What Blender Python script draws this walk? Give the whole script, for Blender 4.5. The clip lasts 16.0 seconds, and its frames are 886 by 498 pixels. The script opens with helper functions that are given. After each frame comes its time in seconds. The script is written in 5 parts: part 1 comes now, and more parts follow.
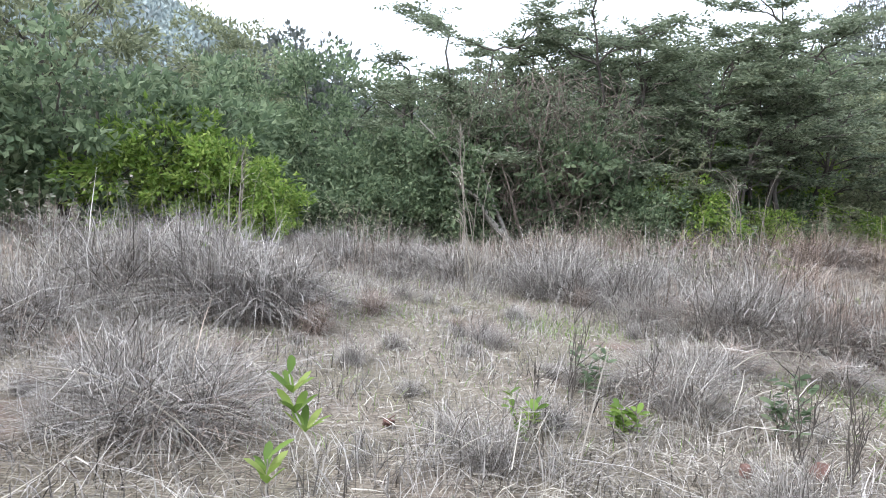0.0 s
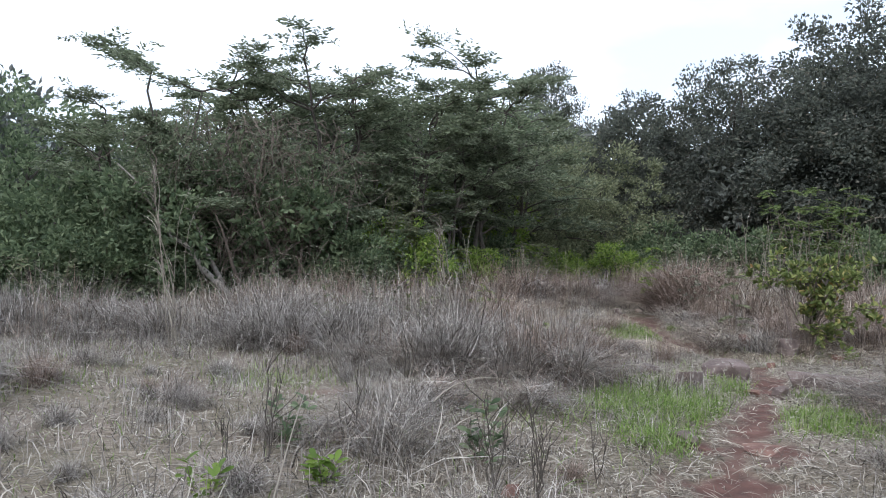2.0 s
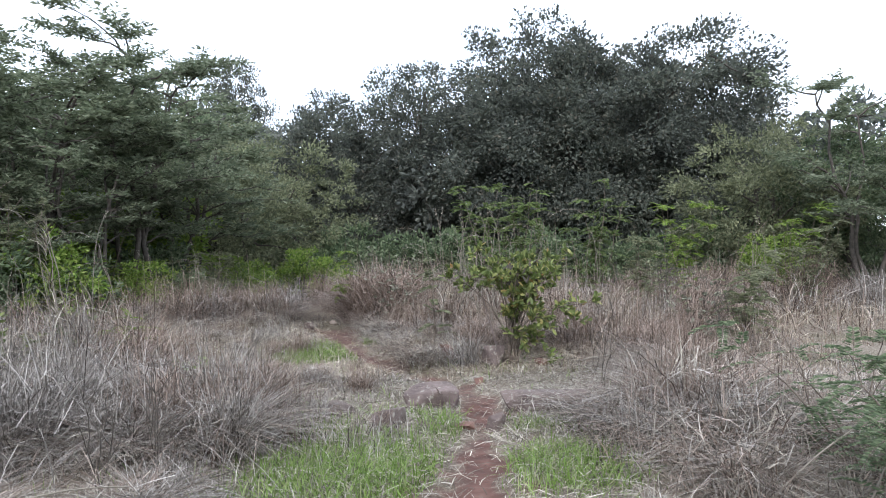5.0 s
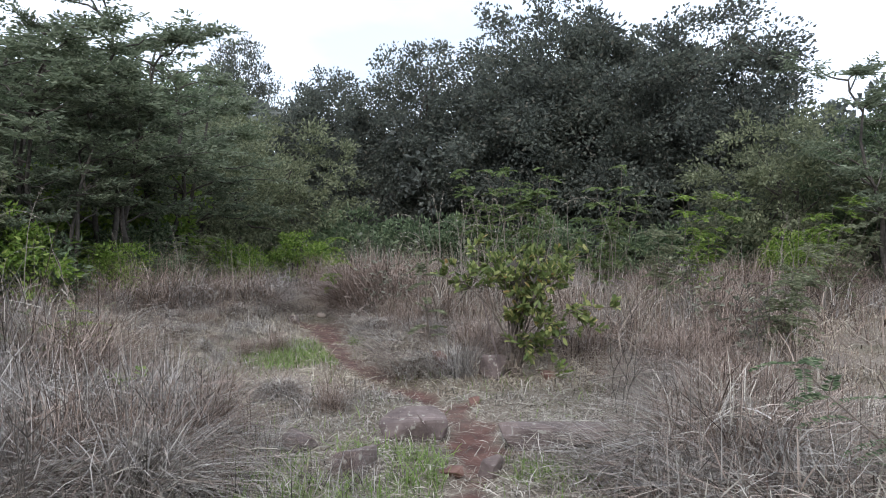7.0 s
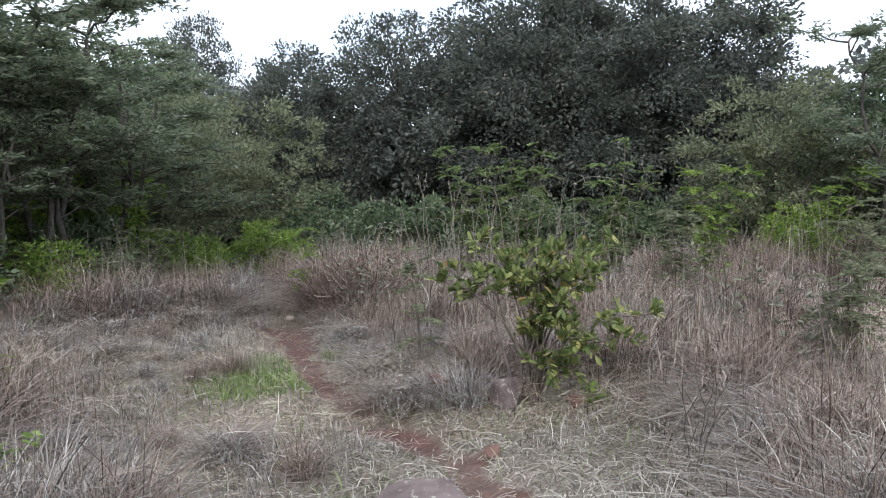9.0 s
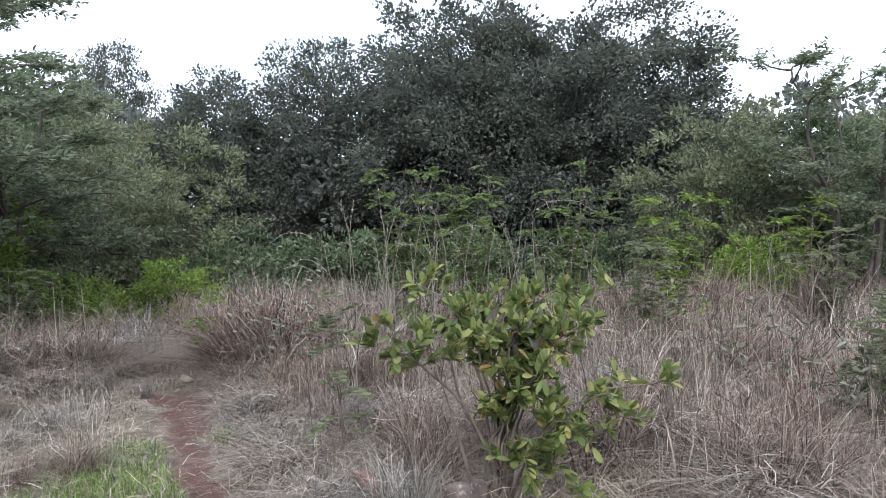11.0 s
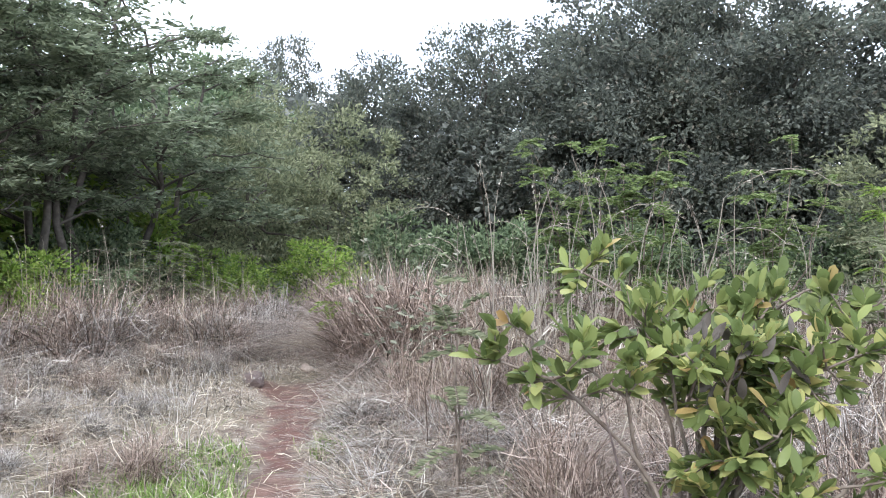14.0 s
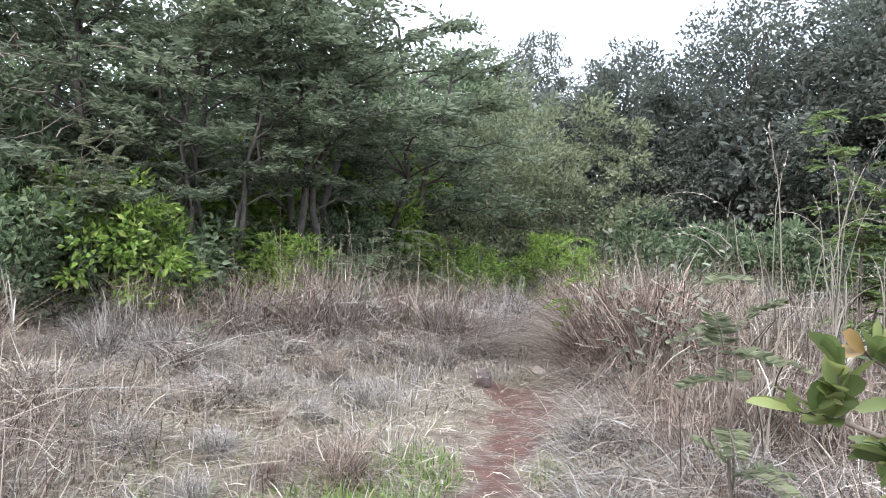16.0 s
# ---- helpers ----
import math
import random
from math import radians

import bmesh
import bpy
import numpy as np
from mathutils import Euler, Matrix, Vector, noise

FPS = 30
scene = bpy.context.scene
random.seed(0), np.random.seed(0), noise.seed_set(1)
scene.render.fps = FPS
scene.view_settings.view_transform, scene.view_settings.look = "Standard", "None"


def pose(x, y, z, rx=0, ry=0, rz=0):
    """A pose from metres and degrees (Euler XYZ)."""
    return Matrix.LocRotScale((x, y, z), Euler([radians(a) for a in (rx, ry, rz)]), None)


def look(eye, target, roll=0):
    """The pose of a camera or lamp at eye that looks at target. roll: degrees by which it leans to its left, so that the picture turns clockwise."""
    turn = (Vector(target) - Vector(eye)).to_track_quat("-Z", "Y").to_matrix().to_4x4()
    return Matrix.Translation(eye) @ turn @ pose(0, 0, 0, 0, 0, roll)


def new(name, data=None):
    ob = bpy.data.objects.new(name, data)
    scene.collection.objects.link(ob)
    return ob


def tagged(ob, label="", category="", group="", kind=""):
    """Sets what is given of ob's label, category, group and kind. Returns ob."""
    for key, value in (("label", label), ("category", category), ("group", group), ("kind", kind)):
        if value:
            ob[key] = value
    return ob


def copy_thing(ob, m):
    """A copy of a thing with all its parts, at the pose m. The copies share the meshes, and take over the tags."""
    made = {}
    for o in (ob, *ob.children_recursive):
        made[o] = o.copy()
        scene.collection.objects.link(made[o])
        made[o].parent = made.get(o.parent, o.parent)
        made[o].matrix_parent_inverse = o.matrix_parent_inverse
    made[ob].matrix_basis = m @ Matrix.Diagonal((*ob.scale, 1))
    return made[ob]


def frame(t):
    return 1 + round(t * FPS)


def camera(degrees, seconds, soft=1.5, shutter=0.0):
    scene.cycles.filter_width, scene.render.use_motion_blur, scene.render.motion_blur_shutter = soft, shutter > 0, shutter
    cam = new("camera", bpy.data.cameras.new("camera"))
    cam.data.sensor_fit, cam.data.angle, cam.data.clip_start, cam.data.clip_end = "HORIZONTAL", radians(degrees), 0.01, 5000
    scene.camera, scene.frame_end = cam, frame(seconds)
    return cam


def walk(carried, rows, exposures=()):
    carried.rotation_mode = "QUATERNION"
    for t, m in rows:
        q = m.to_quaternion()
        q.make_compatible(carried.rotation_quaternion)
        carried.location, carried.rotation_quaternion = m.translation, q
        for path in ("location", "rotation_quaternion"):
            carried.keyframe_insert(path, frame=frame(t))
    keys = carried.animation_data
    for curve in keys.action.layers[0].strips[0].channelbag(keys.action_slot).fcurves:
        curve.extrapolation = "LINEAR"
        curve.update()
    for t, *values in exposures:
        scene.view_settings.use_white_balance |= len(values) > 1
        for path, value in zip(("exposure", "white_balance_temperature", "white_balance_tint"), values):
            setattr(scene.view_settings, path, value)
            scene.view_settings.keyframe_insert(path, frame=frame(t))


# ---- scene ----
cam = camera(65.6, 16.0, 1.0)
PATH = [
    (0, (-0.113, -0.604, 1.411), (-0.148, 1.386, 1.22), 3.3),
    (0.5, (-0.106, -0.578, 1.417), (0.057, 1.41, 1.265), 3.7),
    (1, (-0.075, -0.549, 1.408), (0.272, 1.416, 1.27), 1.6),
    (1.5, (-0.005, -0.574, 1.415), (0.5, 1.357, 1.289), 1.9),
    (2, (0.225, -0.33, 1.329), (0.932, 1.541, 1.314), 1.6),
    (2.5, (0.567, 0.033, 1.262), (1.696, 1.681, 1.152), -0.4),
    (3, (0.915, 0.459, 1.214), (2.076, 2.088, 1.224), -2.9),
    (3.1, (0.966, 0.54, 1.209), (2.125, 2.17, 1.229), -1.7),
    (3.5, (1.144, 0.798, 1.202), (2.45, 2.312, 1.153), -0.7),
    (4, (1.335, 0.929, 1.221), (2.655, 2.426, 1.105), -0.6),
    (4.5, (1.508, 1.068, 1.28), (2.865, 2.535, 1.2), 0.3),
    (5, (1.627, 1.275, 1.292), (3.047, 2.684, 1.305), -1.0),
    (5.2, (1.698, 1.334, 1.301), (3.096, 2.764, 1.285), -1.1),
    (7.3, (2.688, 2.203, 1.384), (4.092, 3.627, 1.34), 0.8),
    (7.5, (2.761, 2.34, 1.387), (4.162, 3.763, 1.288), 1.6),
    (8, (2.936, 2.683, 1.445), (4.424, 4.018, 1.476), -2.9),
    (8.5, (3.199, 2.974, 1.459), (4.723, 4.271, 1.469), -0.7),
    (9, (3.492, 3.25, 1.515), (4.953, 4.612, 1.421), -1.2),
    (9.5, (3.754, 3.652, 1.575), (5.294, 4.926, 1.501), -6.3),
    (9.7, (3.884, 3.759, 1.569), (5.488, 4.953, 1.513), -7.1),
    (11.8, (5.21, 4.721, 1.474), (6.688, 6.069, 1.478), 3.6),
    (12, (5.3, 4.793, 1.474), (6.688, 6.23, 1.403), 2.8),
    (12.5, (5.477, 4.984, 1.452), (6.809, 6.476, 1.455), -1.2),
    (13, (5.617, 5.087, 1.418), (6.793, 6.704, 1.453), 1.4),
    (13.5, (5.786, 5.217, 1.386), (6.952, 6.841, 1.336), 2.4),
    (14, (5.887, 5.335, 1.367), (7.162, 6.876, 1.366), 1.1),
    (14.5, (6.13, 5.501, 1.336), (7.172, 7.208, 1.391), -0.1),
    (14.7, (6.231, 5.566, 1.311), (7.385, 7.199, 1.342), 3.8),
    (15, (6.244, 5.662, 1.324), (7.234, 7.4, 1.334), 5.4),
    (15.5, (6.264, 5.798, 1.282), (7.099, 7.615, 1.247), 4.1),
    (16, (6.355, 6.024, 1.293), (7.022, 7.909, 1.261), 3.2),
]
walk(cam, [(t, look(eye, target, roll)) for t, eye, target, roll in PATH],
     [(0, 0.54), (0.5, 0.32), (1, -0.06), (1.5, -0.19), (2.5, -0.31), (3, 0.27), (3.5, -0.06), (4, 0.07), (4.5, 0.27), (5, 0.07), (7.5, -0.28), (8, 0.12), (9, -0.13), (9.5, 0.17), (12, 0.02), (12.5, 0.62), (13.5, 0.68), (14.5, 0.76), (15, 0.66), (16, 0.74)])


# ---- light ----
world = bpy.data.worlds.new("overcast_sky")
scene.world = world
world.use_nodes = True
wn, wl = world.node_tree.nodes, world.node_tree.links
wn.clear()
w_out, w_bg = wn.new("ShaderNodeOutputWorld"), wn.new("ShaderNodeBackground")
w_sky, w_mix, w_ramp = wn.new("ShaderNodeTexSky"), wn.new("ShaderNodeMix"), wn.new("ShaderNodeValToRGB")
w_noise, w_co, w_map = wn.new("ShaderNodeTexNoise"), wn.new("ShaderNodeTexCoord"), wn.new("ShaderNodeMapping")
w_gain = wn.new("ShaderNodeVectorMath")
w_sky.sky_type, w_sky.sun_disc = "NISHITA", False
SUN_ELEV, SUN_TURN = radians(44), radians(-125)
w_sky.sun_elevation, w_sky.sun_rotation = SUN_ELEV, SUN_TURN
w_gain.operation = "SCALE"
w_gain.inputs["Scale"].default_value = 0.15
w_mix.data_type = "RGBA"
w_mix.inputs["B"].default_value = (1.39, 1.54, 1.81, 1)
w_map.inputs["Scale"].default_value = (1.0, 1.0, 2.6)
w_noise.inputs["Scale"].default_value = 2.3
w_noise.inputs["Detail"].default_value = 6
w_ramp.color_ramp.elements[0].position, w_ramp.color_ramp.elements[0].color = 0.30, (0.62, 0.62, 0.62, 1)
w_ramp.color_ramp.elements[1].position, w_ramp.color_ramp.elements[1].color = 0.52, (0.97, 0.97, 0.97, 1)
wl.new(w_co.outputs["Generated"], w_map.inputs["Vector"])
wl.new(w_map.outputs["Vector"], w_noise.inputs["Vector"])
wl.new(w_noise.outputs["Fac"], w_ramp.inputs["Fac"])
wl.new(w_ramp.outputs["Color"], w_mix.inputs["Factor"])
wl.new(w_sky.outputs["Color"], w_gain.inputs[0])
wl.new(w_gain.outputs["Vector"], w_mix.inputs["A"])
wl.new(w_mix.outputs["Result"], w_bg.inputs["Color"])
wl.new(w_bg.outputs["Background"], w_out.inputs["Surface"])
w_bg.inputs["Strength"].default_value = 1.15

sun = new("sun", bpy.data.lights.new("sun", "SUN"))
sun.data.energy, sun.data.angle, sun.data.color = 2.4, radians(12), (1.0, 0.98, 0.97)
sun.matrix_world = look((math.sin(SUN_TURN) * math.cos(SUN_ELEV) * 80, math.cos(SUN_TURN) * math.cos(SUN_ELEV) * 80, math.sin(SUN_ELEV) * 80), (0, 0, 0))


# ---- materials ----
def nodes_of(name):
    m = bpy.data.materials.new(name)
    m.use_nodes = True
    return m, m.node_tree.nodes, m.node_tree.links, m.node_tree.nodes["Principled BSDF"]


def ramp(n, stops):
    r = n.new("ShaderNodeValToRGB")
    while len(r.color_ramp.elements) < len(stops):
        r.color_ramp.elements.new(0.5)
    for e, (p, c) in zip(r.color_ramp.elements, stops):
        e.position, e.color = p, (*c, 1)
    return r


def blend(n, l, kind, fac, a, b):
    m = n.new("ShaderNodeMix")
    m.data_type, m.blend_type = "RGBA", kind
    for key, v in (("Factor", fac), ("A", a), ("B", b)):
        if isinstance(v, bpy.types.NodeSocket):
            l.new(v, m.inputs[key])
        elif key == "Factor":
            m.inputs[key].default_value = v
        else:
            m.inputs[key].default_value = (*v, 1)
    return m.outputs["Result"]


def plant_material(name, stops, patch=1.2, strength=0.6, rough=0.55, through_light=0.25):
    """Colour from leaf to leaf by island, from bough to bough by noise, some light let through."""
    m, n, l, p = nodes_of(name)
    geo, co, nz = n.new("ShaderNodeNewGeometry"), n.new("ShaderNodeTexCoord"), n.new("ShaderNodeTexNoise")
    r = ramp(n, stops)
    l.new(geo.outputs["Random Per Island"], r.inputs["Fac"])
    nz.inputs["Scale"].default_value, nz.inputs["Detail"].default_value = patch, 3
    l.new(co.outputs["Object"], nz.inputs["Vector"])
    shade = ramp(n, [(0.3, (0.55, 0.55, 0.58)), (0.7, (1.25, 1.25, 1.2))])
    l.new(nz.outputs["Fac"], shade.inputs["Fac"])
    col = blend(n, l, "MULTIPLY", strength, r.outputs["Color"], shade.outputs["Color"])
    l.new(col, p.inputs["Base Color"])
    p.inputs["Roughness"].default_value = rough
    p.inputs["Specular IOR Level"].default_value = 0.25
    if through_light:
        tr, mx = n.new("ShaderNodeBsdfTranslucent"), n.new("ShaderNodeMixShader")
        l.new(col, tr.inputs["Color"])
        mx.inputs["Fac"].default_value = through_light
        l.new(p.outputs["BSDF"], mx.inputs[1])
        l.new(tr.outputs["BSDF"], mx.inputs[2])
        l.new(mx.outputs["Shader"], n["Material Output"].inputs["Surface"])
    return m


def bark_material(name, a, b):
    m, n, l, p = nodes_of(name)
    co, nz, bp = n.new("ShaderNodeTexCoord"), n.new("ShaderNodeTexNoise"), n.new("ShaderNodeBump")
    nz.inputs["Scale"].default_value, nz.inputs["Detail"].default_value = 14, 8
    l.new(co.outputs["Object"], nz.inputs["Vector"])
    r = ramp(n, [(0.3, a), (0.7, b)])
    l.new(nz.outputs["Fac"], r.inputs["Fac"])
    l.new(r.outputs["Color"], p.inputs["Base Color"])
    bp.inputs["Strength"].default_value, bp.inputs["Distance"].default_value = 0.6, 0.02
    l.new(nz.outputs["Fac"], bp.inputs["Height"])
    l.new(bp.outputs["Normal"], p.inputs["Normal"])
    p.inputs["Roughness"].default_value = 0.9
    return m


def stone_material(name, a, b, lichen):
    m, n, l, p = nodes_of(name)
    co, nz, n2, bp = n.new("ShaderNodeTexCoord"), n.new("ShaderNodeTexNoise"), n.new("ShaderNodeTexNoise"), n.new("ShaderNodeBump")
    nz.inputs["Scale"].default_value, nz.inputs["Detail"].default_value = 6, 9
    n2.inputs["Scale"].default_value, n2.inputs["Detail"].default_value = 22, 6
    l.new(co.outputs["Object"], nz.inputs["Vector"])
    l.new(co.outputs["Object"], n2.inputs["Vector"])
    r = ramp(n, [(0.35, a), (0.65, b)])
    l.new(nz.outputs["Fac"], r.inputs["Fac"])
    spots = ramp(n, [(0.60, (0, 0, 0)), (0.68, (1, 1, 1))])
    l.new(n2.outputs["Fac"], spots.inputs["Fac"])
    l.new(blend(n, l, "MIX", spots.outputs["Color"], r.outputs["Color"], lichen), p.inputs["Base Color"])
    bp.inputs["Strength"].default_value, bp.inputs["Distance"].default_value = 0.7, 0.02
    l.new(n2.outputs["Fac"], bp.inputs["Height"])
    l.new(bp.outputs["Normal"], p.inputs["Normal"])
    p.inputs["Roughness"].default_value = 0.9
    return m


def ground_material():
    m, n, l, p = nodes_of("soil_and_litter")
    co, at = n.new("ShaderNodeTexCoord"), n.new("ShaderNodeAttribute")
    at.attribute_name = "bare"
    big, mid, fine = [n.new("ShaderNodeTexNoise") for _ in range(3)]
    bp = n.new("ShaderNodeBump")
    for t, s, d in ((big, 0.7, 4), (mid, 7, 8), (fine, 60, 6)):
        t.inputs["Scale"].default_value, t.inputs["Detail"].default_value = s, d
        l.new(co.outputs["Object"], t.inputs["Vector"])
    soil = ramp(n, [(0.3, (0.060, 0.029, 0.023)), (0.55, (0.110, 0.052, 0.041)), (0.75, (0.17, 0.092, 0.073))])
    litter = ramp(n, [(0.48, (0.075, 0.058, 0.046)), (0.58, (0.18, 0.147, 0.12)), (0.72, (0.42, 0.37, 0.32))])
    l.new(mid.outputs["Fac"], soil.inputs["Fac"])
    fibres = None
    for turn in (0.4, 1.5, 2.6):
        mp, fb, mx = n.new("ShaderNodeMapping"), n.new("ShaderNodeTexNoise"), n.new("ShaderNodeMath")
        mp.inputs["Rotation"].default_value, mp.inputs["Scale"].default_value = (0, 0, turn), (7, 120, 1)
        fb.inputs["Scale"].default_value, fb.inputs["Detail"].default_value = 1.0, 2
        l.new(co.outputs["Object"], mp.inputs["Vector"])
        l.new(mp.outputs["Vector"], fb.inputs["Vector"])
        mx.operation = "MAXIMUM"
        l.new(fb.outputs["Fac"], mx.inputs[0])
        l.new(fibres if fibres else fine.outputs["Fac"], mx.inputs[1])
        fibres = mx.outputs["Value"]
    l.new(fibres, litter.inputs["Fac"])
    patches = ramp(n, [(0.38, (0.70, 0.72, 0.58)), (0.62, (1.05, 1.03, 1.0))])
    l.new(big.outputs["Fac"], patches.inputs["Fac"])
    lit = blend(n, l, "MULTIPLY", 0.8, litter.outputs["Color"], patches.outputs["Color"])
    l.new(blend(n, l, "MIX", at.outputs["Fac"], lit, soil.outputs["Color"]), p.inputs["Base Color"])
    bp.inputs["Strength"].default_value, bp.inputs["Distance"].default_value = 0.8, 0.03
    l.new(mid.outputs["Fac"], bp.inputs["Height"])
    l.new(bp.outputs["Normal"], p.inputs["Normal"])
    p.inputs["Roughness"].default_value = 0.95
    return m


DRY = plant_material("dry_grass", [(0, (0.047, 0.040, 0.034)), (0.35, (0.169, 0.151, 0.136)), (0.7, (0.361, 0.331, 0.305)), (0.9, (0.557, 0.522, 0.490)), (1, (0.749, 0.705, 0.670))], 0.9, 0.6, 0.7, 0.08)
DRY_BROWN = plant_material("brown_dry_grass", [(0, (0.046, 0.032, 0.026)), (0.4, (0.177, 0.128, 0.105)), (0.75, (0.354, 0.271, 0.224)), (0.92, (0.513, 0.417, 0.356)), (1, (0.673, 0.569, 0.499))], 0.9, 0.6, 0.7, 0.08)
STRAW = plant_material("straw", [(0, (0.070, 0.057, 0.046)), (0.35, (0.20, 0.173, 0.143)), (0.7, (0.37, 0.333, 0.280)), (0.9, (0.54, 0.50, 0.435)), (1, (0.70, 0.66, 0.59))], 0.7, 0.5, 0.7, 0.08)
TAN_STRAW = plant_material("tan_straw", [(0, (0.085, 0.062, 0.043)), (0.35, (0.225, 0.180, 0.132)), (0.7, (0.40, 0.340, 0.262)), (0.9, (0.56, 0.50, 0.405)), (1, (0.71, 0.65, 0.55))], 0.7, 0.5, 0.7, 0.08)
GREEN = plant_material("green_grass", [(0, (0.10, 0.16, 0.035)), (0.55, (0.20, 0.31, 0.075)), (0.88, (0.31, 0.40, 0.15)), (1, (0.44, 0.42, 0.26))], 2.0, 0.4, 0.5, 0.35)
DARK_LEAF = plant_material("dark_foliage", [(0, (0.077, 0.088, 0.076)), (0.5, (0.123, 0.139, 0.117)), (0.88, (0.170, 0.185, 0.154)), (1, (0.220, 0.204, 0.167))], 0.45, 0.85, 0.62, 0.4)
ACACIA_LEAF = plant_material("feathery_foliage", [(0, (0.112, 0.139, 0.092)), (0.6, (0.219, 0.263, 0.171)), (1, (0.371, 0.412, 0.294))], 0.5, 0.6, 0.6, 0.5)
OLIVE_LEAF = plant_material("olive_foliage", [(0, (0.125, 0.142, 0.087)), (0.6, (0.239, 0.265, 0.162)), (1, (0.380, 0.397, 0.250))], 0.6, 0.6, 0.6, 0.5)
LIME_LEAF = plant_material("lime_foliage", [(0, (0.104, 0.181, 0.034)), (0.6, (0.208, 0.314, 0.063)), (1, (0.354, 0.431, 0.126))], 1.0, 0.5, 0.5, 0.4)
MID_LEAF = plant_material("mid_foliage", [(0, (0.086, 0.125, 0.072)), (0.6, (0.182, 0.245, 0.140)), (1, (0.344, 0.412, 0.253))], 0.6, 0.6, 0.58, 0.5)
GREY_LEAF = plant_material("grey_foliage", [(0, (0.13, 0.135, 0.10)), (0.6, (0.22, 0.23, 0.17)), (1, (0.34, 0.35, 0.27))], 1.0, 0.5, 0.6, 0.3)
WAXY_LEAF = plant_material("waxy_leaf", [(0, (0.101, 0.140, 0.050)), (0.45, (0.175, 0.225, 0.079)), (0.78, (0.276, 0.320, 0.117)), (0.95, (0.456, 0.450, 0.180)), (1, (0.382, 0.250, 0.108))], 3.0, 0.35, 0.42, 0.42)
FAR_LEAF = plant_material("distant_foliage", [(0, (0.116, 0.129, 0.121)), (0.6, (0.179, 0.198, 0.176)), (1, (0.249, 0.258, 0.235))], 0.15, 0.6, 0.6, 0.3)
# distance haze is painted into this leaf colour: paler and bluer than real leaves
HAZED_HILL_LEAF = plant_material("hazed_hill_foliage", [(0, (0.25, 0.305, 0.31)), (0.6, (0.32, 0.38, 0.37)), (1, (0.39, 0.44, 0.42))], 0.05, 0.6, 0.7, 0.0)
FERN_LEAF = plant_material("fern_foliage", [(0, (0.085, 0.133, 0.045)), (0.6, (0.176, 0.242, 0.090)), (1, (0.294, 0.356, 0.160))], 1.0, 0.5, 0.5, 0.4)
BARK = bark_material("bark", (0.045, 0.038, 0.032), (0.115, 0.10, 0.086))
PALE_BARK = bark_material("pale_bark", (0.20, 0.18, 0.16), (0.42, 0.39, 0.35))
TWIG = bark_material("twig_bark", (0.10, 0.075, 0.06), (0.24, 0.20, 0.17))
STONE = stone_material("grey_stone", (0.10, 0.075, 0.07), (0.20, 0.155, 0.145), (0.32, 0.30, 0.26))
RED_STONE = stone_material("red_stone", (0.12, 0.062, 0.05), (0.22, 0.125, 0.10), (0.32, 0.25, 0.21))
PALE_STONE = stone_material("pale_stone", (0.34, 0.27, 0.23), (0.50, 0.42, 0.36), (0.56, 0.50, 0.44))
SOIL = ground_material()

# ---- geometry tools ----
rng = np.random.default_rng(7)
UP = np.array([0.0, 0.0, 1.0])


def mesh_of(name, verts, tris, quads=None, material=None, smooth=True):
    me = bpy.data.meshes.new(name)
    tris = np.asarray(tris, np.int32).reshape(-1, 3)
    quads = np.zeros((0, 4), np.int32) if quads is None else np.asarray(quads, np.int32).reshape(-1, 4)
    me.vertices.add(len(verts))
    me.vertices.foreach_set("co", np.asarray(verts, np.float32).ravel())
    loops = np.concatenate([tris.ravel(), quads.ravel()])
    me.loops.add(len(loops))
    me.loops.foreach_set("vertex_index", loops)
    me.polygons.add(len(tris) + len(quads))
    starts = np.concatenate([np.arange(len(tris)) * 3, len(tris) * 3 + np.arange(len(quads)) * 4])
    me.polygons.foreach_set("loop_start", starts.astype(np.int32))
    me.polygons.foreach_set("use_smooth", np.full(len(starts), smooth))
    me.update(calc_edges=True)
    if material:
        me.materials.append(material)
    return me


class Heap:
    """Collects pieces of geometry for one mesh."""

    def __init__(self):
        self.v, self.t, self.q, self.n = [], [], [], 0

    def add(self, v, t=None, q=None):
        v = np.asarray(v, float).reshape(-1, 3)
        if t is not None and len(t):
            self.t.append(np.asarray(t).reshape(-1, 3) + self.n)
        if q is not None and len(q):
            self.q.append(np.asarray(q).reshape(-1, 4) + self.n)
        self.v.append(v)
        self.n += len(v)
        return self

    def mesh(self, name, material, smooth=True):
        cat = lambda a, k: np.concatenate(a) if a else np.zeros((0, k), int)
        return mesh_of(name, cat(self.v, 3), cat(self.t, 3), cat(self.q, 4), material, smooth)


def part(name, me, parent, label=""):
    ob = new(name, me)
    ob.parent = parent
    return tagged(ob, label)


def thing(name, label, category, group="", m=None):
    ob = new(name)
    ob.empty_display_size = 0.2
    if m:
        ob.matrix_basis = m
    return tagged(ob, label, category, group)


def unit(a):
    return a / np.maximum(np.linalg.norm(a, axis=-1, keepdims=True), 1e-9)


def rand_dirs(n):
    return unit(rng.normal(size=(n, 3)))


